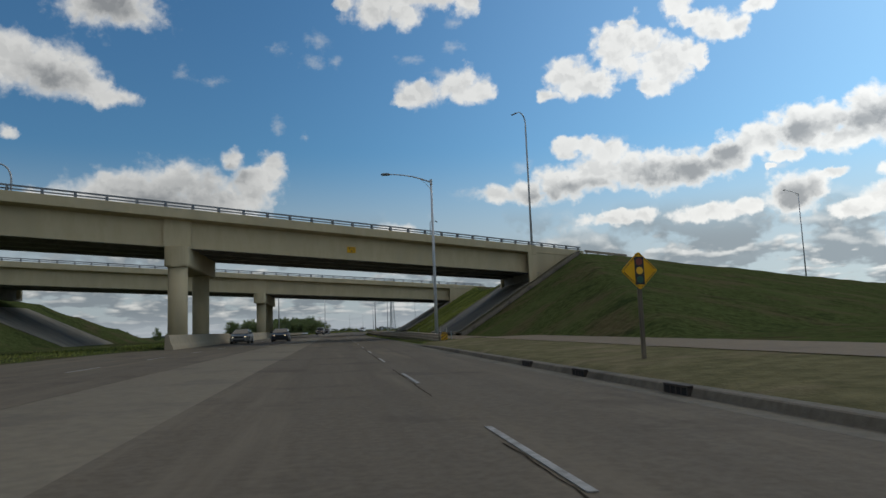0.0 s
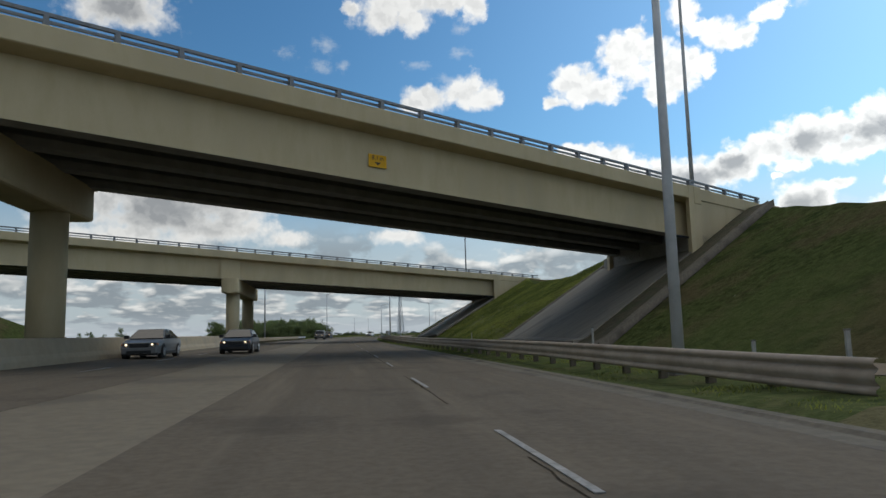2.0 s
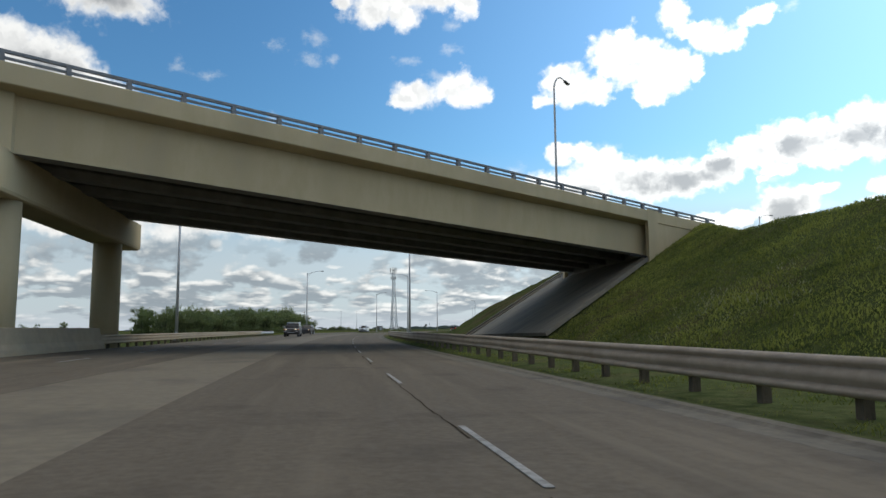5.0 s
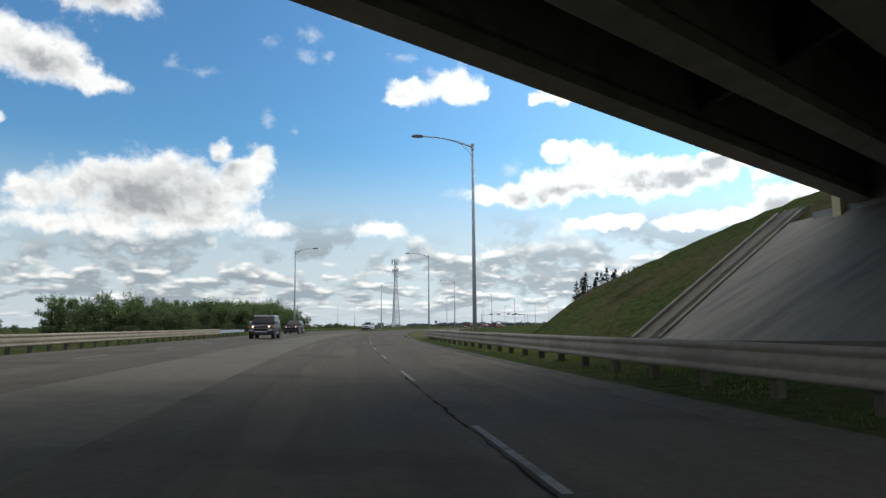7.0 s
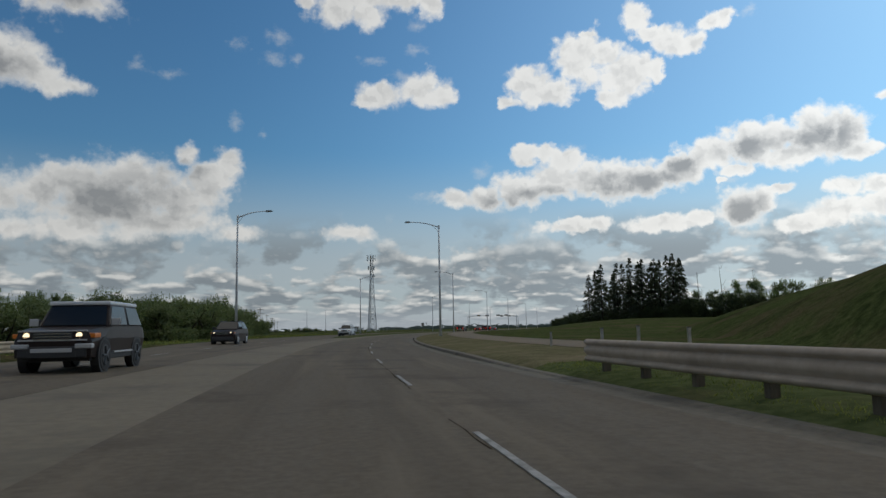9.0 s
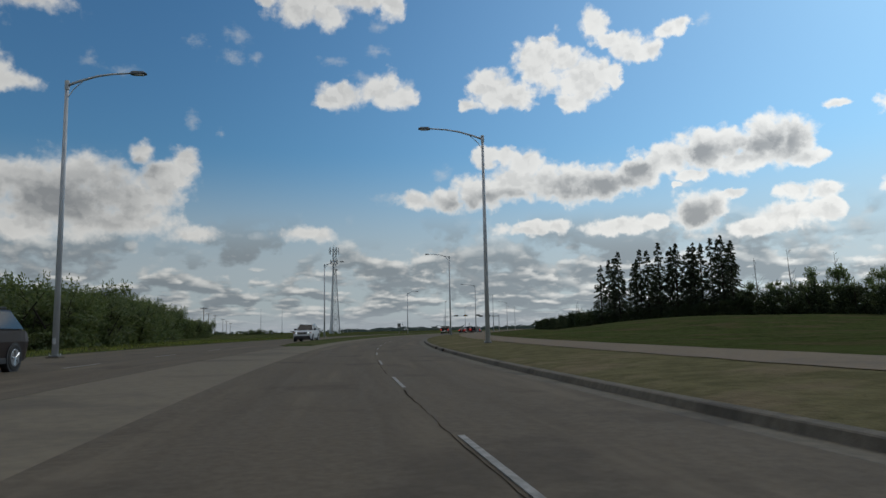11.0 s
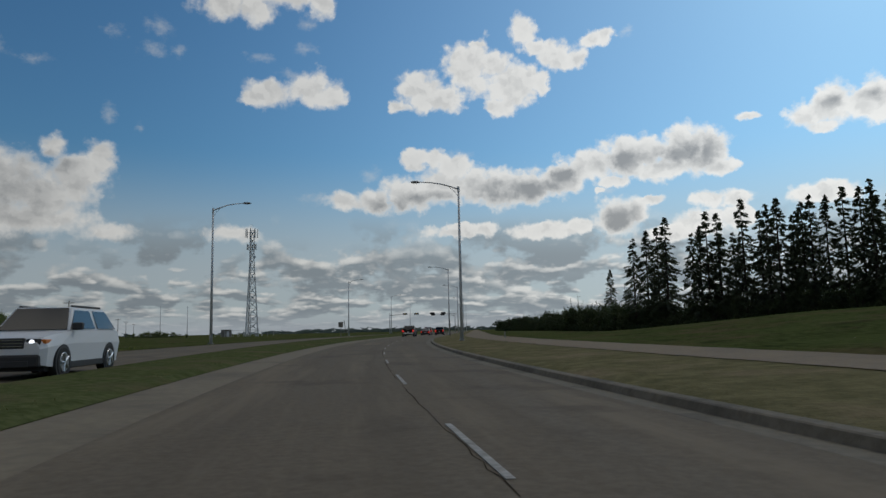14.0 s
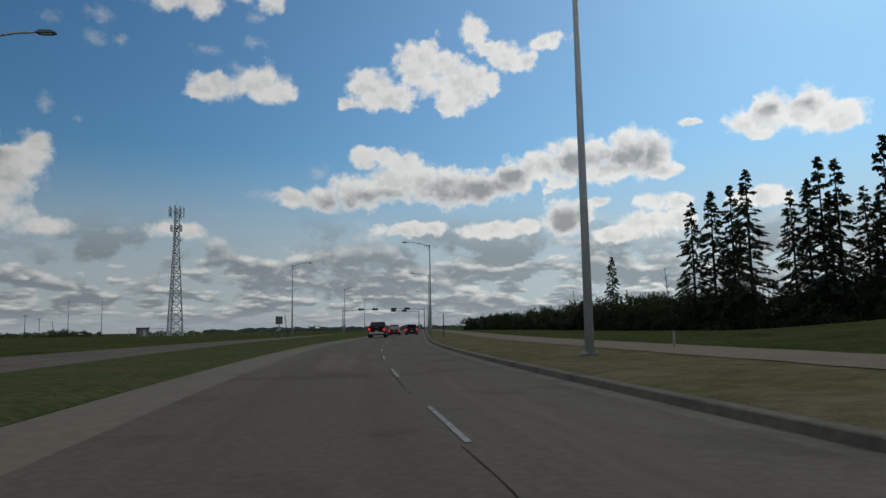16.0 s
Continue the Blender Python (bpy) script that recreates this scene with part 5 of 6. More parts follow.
def hull(bm, sections):
    """A body lofted along y. Each section: y, then half width and height at sill, waist and top."""
    rings = []
    for y, *pairs in sections:
        pts = [(x, z) for x, z in pairs]
        ring = [bm.verts.new((x, y, z)) for x, z in pts] + [bm.verts.new((-x, y, z)) for x, z in reversed(pts)]
        rings.append(ring)
    n = len(rings[0])
    for a, b in zip(rings, rings[1:]):
        for k in range(n):
            bm.faces.new((a[k], a[(k + 1) % n], b[(k + 1) % n], b[k]))
    bm.faces.new(rings[0][::-1])
    bm.faces.new(rings[-1])
    bmesh.ops.bevel(bm, geom=[e for e in bm.edges if e.calc_face_angle(0) > 0.5], offset=0.06, segments=3, affect="EDGES", profile=0.5)
    return bm


def panel4(bm, corners, out=0.02):
    """A thin pane standing proud of four corners."""
    a, b, c, d = [Vector(p) for p in corners]
    n = (b - a).cross(d - a).normalized() * out
    inner, outer = [bm.verts.new(p - n) for p in (a, b, c, d)], [bm.verts.new(p + n) for p in (a, b, c, d)]
    bm.faces.new(outer)
    bm.faces.new(inner[::-1])
    for i in range(4):
        bm.faces.new((inner[i], inner[(i + 1) % 4], outer[(i + 1) % 4], outer[i]))
    return bm


def inset(p, q, f):
    return tuple(u + (v - u) * f for u, v in zip(p, q))


def vehicle(name, label, category, at, turn, colour, length, wide, tall, sill, waist, hood, cabin, wheel, lamp, roof_mat=None, rear_lit=False, bed=False, group="", square=False):
    """A road vehicle with its nose at +y. cabin: y of windscreen foot, roof front, roof back, rear window foot."""
    car = thing(name, label, category, at, turn, group)
    L, W = length / 2, wide / 2
    foot_f, roof_f, roof_b, foot_b = cabin
    nose = 0.06 if square else 0.16
    bm = bmesh.new()
    tail_high = waist if not bed else waist + 0.02
    hull(bm, [(-L, (W * 0.90, sill + 0.12), (W * 0.97, waist * 0.72), (W * 0.92, tail_high - 0.06)),
              (-L + 0.25, (W * 0.96, sill), (W, waist * 0.72), (W * 0.96, tail_high)),
              (foot_b + 0.3, (W * 0.97, sill), (W, waist * 0.72), (W * 0.97, waist)),
              (foot_f - 0.1, (W * 0.97, sill), (W, waist * 0.72), (W * 0.96, waist)),
              (L - 0.75, (W * 0.96, sill), (W * 0.99, waist * 0.70), (W * 0.92, hood)),
              (L - nose, (W * 0.92, sill + 0.05), (W * 0.95, waist * 0.66), (W * 0.84, hood - 0.09)),
              (L, (W * 0.80, sill + 0.10), (W * 0.84, waist * 0.62), (W * 0.74, hood - 0.22))])
    part("body", bm, colour, car, smooth=False)
    # cabin: roof and pillars
    rw = W * (0.80 if square else 0.72)
    low = [(W * 0.93, foot_f, waist - 0.02), (W * 0.93, foot_b, waist - 0.02)]
    bm = bmesh.new()
    base = [bm.verts.new(p) for p in ((W * 0.93, foot_f, waist - 0.02), (W * 0.93, foot_b, waist - 0.02), (-W * 0.93, foot_b, waist - 0.02), (-W * 0.93, foot_f, waist - 0.02))]
    top = [bm.verts.new(p) for p in ((rw, roof_f, tall - 0.03), (rw, roof_b, tall - 0.05), (-rw, roof_b, tall - 0.05), (-rw, roof_f, tall - 0.03))]
    bm.faces.new(base[::-1])
    bm.faces.new(top)
    for i in range(4):
        bm.faces.new((base[i], base[(i + 1) % 4], top[(i + 1) % 4], top[i]))
    bmesh.ops.bevel(bm, geom=bm.edges[:], offset=0.09 if tall < 1.6 else 0.06, segments=3, affect="EDGES", profile=0.5)
    part("cabin", bm, colour, car, "roof and pillars")
    if roof_mat:
        part("roof", boxed(-rw * 1.03, rw * 1.03, roof_b - 0.08, roof_f + 0.1, tall - 0.075, tall + 0.035, bevel=0.035), roof_mat, car, "white painted roof")
    A, B, C, D = (W * 0.93, foot_f, waist), (-W * 0.93, foot_f, waist), (-rw, roof_f, tall - 0.04), (rw, roof_f, tall - 0.04)
    mid = inset(inset(A, C, 0.5), inset(B, D, 0.5), 0.5)
    part("windscreen", panel4(bmesh.new(), [inset(p, mid, 0.1) for p in (A, B, C, D)][::-1], 0.022), GLASS, car, "dark windscreen")
    A, B, C, D = (W * 0.93, foot_b, waist), (-W * 0.93, foot_b, waist), (-rw, roof_b, tall - 0.05), (rw, roof_b, tall - 0.05)
    mid = inset(inset(A, C, 0.5), inset(B, D, 0.5), 0.5)
    part("rear_window", panel4(bmesh.new(), [inset(p, mid, 0.12) for p in (A, B, C, D)], 0.022), GLASS, car)
    for sx in (1, -1):
        pillar = (roof_f + roof_b) / 2
        for y0, y1, t0, t1 in ((foot_f, pillar + 0.05, roof_f, pillar + 0.05), (pillar - 0.05, foot_b, pillar - 0.05, roof_b)):
            q = [(sx * W * 0.93, y0, waist + 0.02), (sx * W * 0.93, y1, waist + 0.02), (sx * rw, t1, tall - 0.1), (sx * rw, t0, tall - 0.1)]
            mid = tuple(sum(c) / 4 for c in zip(*q))
            q = [inset(p, mid, 0.08) for p in q]
            part("side_window", panel4(bmesh.new(), q[::-1] if sx > 0 else q, 0.022), GLASS, car)
        part("mirror", boxed(*sorted((sx * (W * 0.93), sx * (W + 0.17))), foot_f - 0.25, foot_f - 0.08, waist + 0.02, waist + 0.2, bevel=0.03), TRIM, car, "side mirror")
        hl = part("headlight", boxed(*sorted((sx * W * 0.50, sx * W * 0.82)), L - 0.16, L - 0.02, hood - 0.27, hood - 0.12, bevel=0.03), TRIM, car)
        bm = bmesh.new()
        tube(bm, [(sx * W * 0.64, L - 0.1, hood - 0.195), (sx * W * 0.64, L + 0.0, hood - 0.195)], 0.075 if square else 0.055, 16)
        part("lamp", bm, lamp, hl, "lit headlamp")
        part("turn_lamp", boxed(*sorted((sx * W * 0.80, sx * W * 0.92)), L - 0.42, L - 0.1, hood - 0.24, hood - 0.14, bevel=0.02), AMBER, car)
        part("tail_light", boxed(*sorted((sx * W * 0.72, sx * W * 0.93)), -L - 0.02, -L + 0.12, waist - 0.42, waist - 0.1, bevel=0.02), TAIL if rear_lit else SIGN_RED, car, "red tail light")
        part("sill_trim", boxed(*sorted((sx * W * 0.9, sx * W * 0.99)), -L + 1.2, L - 1.35, sill - 0.04, sill + 0.12, bevel=0.02), TRIM, car)
        for y in (L - 0.88, -L + 0.88):
            arch = bmesh.new()
            tube(arch, [(sx * W * 0.80, y, wheel), (sx * (W + 0.005), y, wheel)], wheel * 1.16, 24)
            part("wheel_arch", arch, TRIM, car, "dark wheel arch")
            hub = part("wheel", tube(bmesh.new(), [(sx * (W - 0.20), y, wheel), (sx * (W - 0.02), y, wheel)], wheel * 0.62, 20), TRIM, car)
            bm = bmesh.new()
            tube(bm, [(sx * (W - 0.24), y, wheel), (sx * (W - 0.21), y, wheel), (sx * (W + 0.0), y, wheel), (sx * (W + 0.02), y, wheel)], [wheel * 0.93, wheel, wheel, wheel * 0.92], 28)
            part("tyre", bm, BLACK, hub)
            bm = bmesh.new()
            for k in range(5):
                a = 2 * math.pi * k / 5
                tube(bm, [(sx * (W + 0.022), y, wheel), (sx * (W + 0.03), y + math.cos(a) * wheel * 0.6, wheel + math.sin(a) * wheel * 0.6)], 0.035, 6)
            tube(bm, [(sx * (W + 0.015), y, wheel), (sx * (W + 0.03), y, wheel)], [wheel * 0.66, wheel * 0.62], 24)
            part("rim", bm, DARK_RIM if square else RIM, hub, "dark rim" if square else "silver alloy rim")
    part("grille", boxed(-W * 0.48, W * 0.48, L - 0.09, L + 0.015, hood - 0.34, hood - 0.1, bevel=0.02), TRIM, car, "dark grille")
    for z in (hood - 0.29, hood - 0.22, hood - 0.15) if tall > 1.6 else (hood - 0.12,):
        part("grille_bar", boxed(-W * 0.46, W * 0.46, L + 0.012, L + 0.03, z - 0.012, z + 0.012), CHROME, car)
    part("front_bumper", boxed(-W * 0.84, W * 0.84, L - 0.14, L + 0.05, sill + 0.02, sill + 0.32, bevel=0.05), TRIM if square or tall > 1.6 else colour, car)
    part("lower_intake", boxed(-W * 0.6, W * 0.6, L + 0.03, L + 0.06, sill + 0.04, sill + 0.18, bevel=0.01), TRIM, car)
    part("rear_bumper", boxed(-W * 0.9, W * 0.9, -L - 0.06, -L + 0.12, sill + 0.04, sill + 0.3, bevel=0.05), CHROME if bed else TRIM, car)
    part("number_plate", boxed(-0.16, 0.16, -L - 0.075, -L - 0.06, sill + 0.34, sill + 0.5), PLATE, car, "plain pale plate")
    part("underbody", boxed(-W * 0.85, W * 0.85, -L + 0.2, L - 0.2, sill - 0.06, sill + 0.15), TRIM, car)
    if bed:
        for sx in (1, -1):
            part("bed_side", boxed(*sorted((sx * W * 0.78, sx * W * 0.96)), -L + 0.02, foot_b + 0.05, waist - 0.05, waist + 0.13, bevel=0.03), colour, car)
        part("tailgate", boxed(-W * 0.9, W * 0.9, -L - 0.015, -L + 0.06, sill + 0.35, waist + 0.12, bevel=0.03), colour, car)
        part("bed_floor", boxed(-W * 0.8, W * 0.8, -L + 0.06, foot_b, waist - 0.06, waist + 0.012), TRIM, car)
        part("handle", boxed(-0.12, 0.12, -L - 0.03, -L - 0.01, waist - 0.06, waist - 0.01), CHROME, car)
    elif square:
        bm = bmesh.new()
        tube(bm, [(0.3, -L - 0.14, waist - 0.1), (0.3, -L - 0.02, waist - 0.1)], wheel * 0.9, 24)
        part("spare_wheel", bm, BLACK, car)
        if roof_mat:
            part("grille_surround", boxed(-W * 0.84, W * 0.84, L - 0.05, L + 0.02, hood - 0.33, hood - 0.29, bevel=0.01), PLATE, car, "pale grille surround")
            part("grille_surround", boxed(-W * 0.84, W * 0.84, L - 0.05, L + 0.02, hood - 0.10, hood - 0.06, bevel=0.01), PLATE, car, "pale grille surround")
            part("bumper_plate", boxed(-W * 0.5, W * 0.5, L + 0.045, L + 0.075, sill + 0.17, sill + 0.27, bevel=0.01), PLATE, car, "silver bumper plate")
            for sx in (1, -1):
                part("bumper_corner", boxed(*sorted((sx * W * 0.56, sx * W * 0.98)), L - 0.16, L + 0.07, sill + 0.26, sill + 0.38, bevel=0.03), PLATE, car, "silver bumper corner")
                part("mirror_cap", boxed(*sorted((sx * (W * 0.96), sx * (W + 0.19))), foot_f - 0.1, foot_f - 0.05, waist + 0.02, waist + 0.22, bevel=0.02), PLATE, car, "pale mirror cap")
                part("corner_lamp", boxed(*sorted((sx * W * 0.84, sx * (W + 0.005))), L - 0.55, L - 0.08, hood - 0.26, hood - 0.14, bevel=0.02), AMBER, car, "amber corner lamp")
                part("side_step", boxed(*sorted((sx * W * 0.98, sx * (W + 0.04))), -0.9, 0.75, sill + 0.10, sill + 0.15, bevel=0.01), PLATE, car, "silver side strip")
        else:
            part("roof_rack", boxed(-rw * 0.8, rw * 0.8, roof_b + 0.2, roof_f - 0.2, tall - 0.02, tall + 0.05, bevel=0.02), TRIM, car)
    elif tall > 1.6:
        for sx in (1, -1):
            part("roof_rail", boxed(*sorted((sx * rw * 0.86, sx * rw * 0.94)), roof_b + 0.15, roof_f - 0.1, tall - 0.035, tall + 0.02, bevel=0.01), TRIM, car)
    return car


def on_road(s, d):
    p = road(s, d)
    return (p.x, p.y, bank(d))


SILVER, NIGHT, DARK, WHITE, RED, GREY = (paint("silver_grey_paint", (0.20, 0.205, 0.21)), paint("dark_blue_paint", (0.035, 0.042, 0.055)), paint("near_black_paint", (0.020, 0.013, 0.012)),
                                         paint("white_paint", (0.58, 0.59, 0.60)), paint("dark_red_paint", (0.10, 0.018, 0.015)), paint("grey_paint", (0.09, 0.092, 0.095)))
SEDAN = dict(length=4.8, wide=1.84, tall=1.46, sill=0.22, waist=0.93, hood=0.86, cabin=(1.1, 0.25, -0.95, -1.85), wheel=0.33)
SUV = dict(length=4.75, wide=1.92, tall=1.76, sill=0.26, waist=1.12, hood=1.06, cabin=(1.0, 0.4, -1.75, -2.15), wheel=0.37)
BOXY = dict(length=4.6, wide=1.92, tall=1.84, sill=0.36, waist=1.18, hood=1.14, cabin=(0.92, 0.46, -1.85, -2.12), wheel=0.42, square=True)
TRUCK = dict(length=5.8, wide=2.02, tall=1.90, sill=0.36, waist=1.22, hood=1.16, cabin=(0.9, 0.25, -0.75, -1.0), wheel=0.41, bed=True, square=True)


def facing_back(s):
    return turn_at(s) + 180


vehicle("sedan", "silver-grey sedan with lit headlights in the oncoming lane", "car", on_road(73.2, -9.5), facing_back(73), SILVER, lamp=WARM_LAMP, group="oncoming cars", **SEDAN)
vehicle("sedan", "dark blue sedan with lit headlights in the oncoming lane", "car", on_road(80.2, -6.1), facing_back(80), NIGHT, lamp=WARM_LAMP, group="oncoming cars", **SEDAN)
vehicle("off_road_car", "boxy black off-road car with a white roof and lit headlights", "car", on_road(184.2, -6.8), facing_back(183), DARK, lamp=WARM_LAMP, roof_mat=WHITE, group="oncoming cars", **BOXY)
vehicle("suv", "dark grey sport utility car with lit headlights", "car", on_road(219.0, -9.6), facing_back(220), DARK, lamp=WARM_LAMP, group="oncoming cars", **SUV)
vehicle("suv", "white sport utility car with lit headlights beside the grass median", "car", on_road(272.4, -7.3), facing_back(274), WHITE, lamp=COOL_LAMP, group="oncoming cars", **SUV)
s, d = 369.0, -0.9
vehicle("pickup_truck", "dark pickup truck with lit red tail lights", "truck", on_road(s + 2.8, d), turn_at(s), DARK, lamp=COOL_LAMP, rear_lit=True, group="cars waiting ahead", **TRUCK)
for s, d, mat, kind, label in ((398.0, 0.0, RED, SEDAN, "dark red sedan with lit tail lights"), (404.0, 2.6, DARK, SUV, "black sport utility car with lit tail lights"), (417.0, -0.8, RED, SUV, "dark red sport utility car with lit tail lights"), (423.0, 1.8, GREY, SEDAN, "grey sedan with lit tail lights")):
    vehicle("sedan" if kind is SEDAN else "suv", label, "car", on_road(s, d), turn_at(s), mat, lamp=COOL_LAMP, rear_lit=True, group="cars waiting ahead", **kind)


# ---- trees and shrubs ----
BARK = material("dark_bark", ((0.030, 0.024, 0.018), (0.06, 0.05, 0.04)), 6.0, 0.95, 0.6, 40, stretch=(1, 1, 0.3))
GREY_BARK = material("grey_dead_bark", ((0.11, 0.10, 0.09), (0.17, 0.16, 0.145)), 6.0, 0.95, 0.4, 40, stretch=(1, 1, 0.3))
SPRUCE = leafy("spruce_needles", (0.030, 0.040, 0.030), (0.098, 0.114, 0.076), 0.3, 0.8)
LEAVES = leafy("poplar_leaves", (0.070, 0.096, 0.044), (0.185, 0.222, 0.105), 0.38, 0.5)
SHRUB = leafy("willow_leaves", (0.066, 0.088, 0.042), (0.172, 0.196, 0.096), 0.36, 0.5)
# Darker copy of the willow leaves, with tree shade put into the colour.
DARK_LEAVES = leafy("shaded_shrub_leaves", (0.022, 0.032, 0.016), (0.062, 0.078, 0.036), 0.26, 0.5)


def spray(verts, faces, c, way, up, long, wide):
    """One small leaf or twig spray: a bent diamond."""
    side = way.cross(up)
    if side.length < 1e-4:
        side = Vector((1, 0, 0))
    side.normalize()
    k = len(verts)
    verts.extend([c - way * long * 0.5, c + side * wide * 0.5 + up * wide * 0.12, c + way * long * 0.5, c - side * wide * 0.5 + up * wide * 0.12])
    faces.append((k, k + 1, k + 2, k + 3))


def spruce(seed, high):
    """A narrow spruce: straight trunk, drooping tiers of twig sprays with gaps."""
    rng = random.Random(seed)
    tree = thing("spruce_tree", "tall narrow dark green spruce with sparse drooping branches", "tree", group="row of spruces")
    bm = bmesh.new()
    tube(bm, [(0, 0, -0.5), (0.05, 0, high * 0.5), (0, 0.03, high)], [0.19, 0.12, 0.02], 8)
    verts, faces = [], []
    z = high * 0.10
    while z < high * 0.995:
        f = z / high
        reach = (0.14 + 3.1 * (1 - f) ** 0.8) * min(1.0, 0.62 + 1.6 * f) * rng.uniform(0.6, 1.12)
        a = rng.uniform(0, 2 * math.pi)
        out = Vector((math.cos(a), math.sin(a), 0))
        lift = rng.uniform(-0.10, 0.22) + 0.25 * (f > 0.8)
        tip = out * reach + Vector((0, 0, reach * (lift - 0.18)))
        root = Vector((0, 0, z))
        if reach > 0.5:
            tube(bm, [root, root + tip * 0.55 + Vector((0, 0, 0.05)), root + tip], [0.028, 0.02, 0.006], 3, False)
        count = 7 + int(reach * 12.0)
        for k in range(count):
            g = 0.25 + 0.8 * ((k + rng.random()) / count) ** 0.6
            droop = 0.16 * reach * g * g
            c = root + tip * g + Vector((rng.gauss(0, 0.05), rng.gauss(0, 0.05), -droop + rng.gauss(0, 0.05)))
            way = (out + Vector((rng.gauss(0, 0.8), rng.gauss(0, 0.8), rng.gauss(-0.5, 0.4)))).normalized()
            spray(verts, faces, c, way, Vector((rng.gauss(0, 0.3), rng.gauss(0, 0.3), 1)).normalized(), rng.uniform(0.32, 0.62), rng.uniform(0.16, 0.30))
        z += rng.uniform(0.045, 0.095) + rng.uniform(0.2, 0.4) * (rng.random() < 0.06)
    part("trunk", bm, BARK, tree)
    sheet_mesh("needles", verts, faces, SPRUCE, tree, smooth=False)
    return tree


def leafy_tree(seed, high, spread, foliage, label, name="tree", count=1500, low=0.12, leaf=0.34):
    """A tapered trunk with limbs and a crown of small leaf sprays in uneven clumps."""
    rng = random.Random(seed)
    tree = thing(name, label, "tree" if name == "tree" else "shrub")
    bm = bmesh.new()
    stems = 1 if name == "tree" else 3
    clumps = []
    for q in range(stems):
        lean = Vector((rng.gauss(0, 0.12), rng.gauss(0, 0.12), 0)) * (1 if stems == 1 else 2.5)
        base = Vector((rng.gauss(0, 0.25), rng.gauss(0, 0.25), -0.3)) * (stems > 1)
        tip = base + lean * high + Vector((0, 0, high * 0.92))
        tube(bm, [base, base.lerp(tip, 0.5) + Vector((rng.gauss(0, 0.1), rng.gauss(0, 0.1), 0)), tip], [0.05 + high * 0.010, 0.03 + high * 0.006, 0.015], 6)
        for k in range(13 // stems + 2):
            f = rng.uniform(low + 0.1, 0.97)
            a = rng.uniform(0, 2 * math.pi)
            r = spread * (1 - abs(f - 0.5) ** 1.6 * 1.6) * rng.uniform(0.45, 1.05)
            end = base.lerp(tip, f) + Vector((math.cos(a) * r, math.sin(a) * r, rng.uniform(0.0, 0.35) * high * 0.3))
            tube(bm, [base.lerp(tip, f * 0.85), base.lerp(tip, f * 0.9).lerp(end, 0.6), end], [0.035, 0.022, 0.008], 4, False)
            clumps.append((end, rng.uniform(0.35, 0.75) * spread * 0.62))
            clumps.append((base.lerp(tip, f).lerp(end, 0.55), rng.uniform(0.3, 0.6) * spread * 0.6))
    part("trunk", bm, BARK, tree)
    verts, faces = [], []
    for k in range(count):
        c, r = clumps[rng.randrange(len(clumps))]
        v = Vector((rng.gauss(0, 1), rng.gauss(0, 1), rng.gauss(0, 0.8)))
        p = c + v.normalized() * r * rng.random() ** 0.45
        if p.z < 0.05:
            p.z = rng.uniform(0.05, 0.5)
        way = Vector((rng.gauss(0, 1), rng.gauss(0, 1), rng.gauss(-0.2, 0.6))).normalized()
        spray(verts, faces, p, way, Vector((rng.gauss(0, 0.6), rng.gauss(0, 0.6), 1)).normalized(), leaf * rng.uniform(0.6, 1.3), leaf * rng.uniform(0.45, 0.9))
    # a skirt of leaves down to the ground
    for k in range(count // 3):
        a, r = rng.uniform(0, 6.283), spread * rng.uniform(0.2, 0.95)
        p = Vector((r * math.cos(a), r * math.sin(a), rng.uniform(0.0, 0.32) * high))
        way = Vector((rng.gauss(0, 1), rng.gauss(0, 1), rng.gauss(0.3, 0.6))).normalized()
        spray(verts, faces, p, way, Vector((rng.gauss(0, 0.8), rng.gauss(0, 0.8), 0.6)).normalized(), leaf * rng.uniform(0.8, 1.5), leaf * rng.uniform(0.6, 1.0))
    # upright shoots that break the outline
    for k in range(count // 14):
        c, r = clumps[rng.randrange(len(clumps))]
        top = c + Vector((rng.gauss(0, 0.3), rng.gauss(0, 0.3), r * rng.uniform(0.9, 1.45)))
        for j in range(3):
            spray(verts, faces, top - Vector((rng.gauss(0, 0.06), rng.gauss(0, 0.06), 0.22 * j)), Vector((rng.gauss(0, 0.4), rng.gauss(0, 0.4), 1)).normalized(), Vector((1, 0, 0.2)), leaf * 0.9, leaf * 0.4)
    sheet_mesh("crown", verts, faces, foliage, tree, smooth=False)
    return tree


def stand_at(x, y):
    s, d = along(x, y)
    return ground_height(min(max(s, -100), 860), min(max(d, -200), 200)) if abs(d) < 230 and -110 < s < 870 else -0.3


def place(kind, spot, size, turn, first=[]):
    """Stand a copy of a tree on the ground; the first use moves the pattern itself."""
    x, y = spot
    m = pose(x, y, stand_at(x, y) - 0.05, 0, 0, turn)
    if kind not in first:
        first.append(kind)
        kind.scale = (size, size, size)
        kind.location, kind.rotation_euler = m.translation, m.to_euler()
        kind.scale = (size, size, size)
        return kind
    one = copy_thing(kind, m)
    one.scale = (size, size, size)
    return one


rng = random.Random(11)
spruces = [spruce(k, 15.5) for k in (21, 22, 23, 24)]
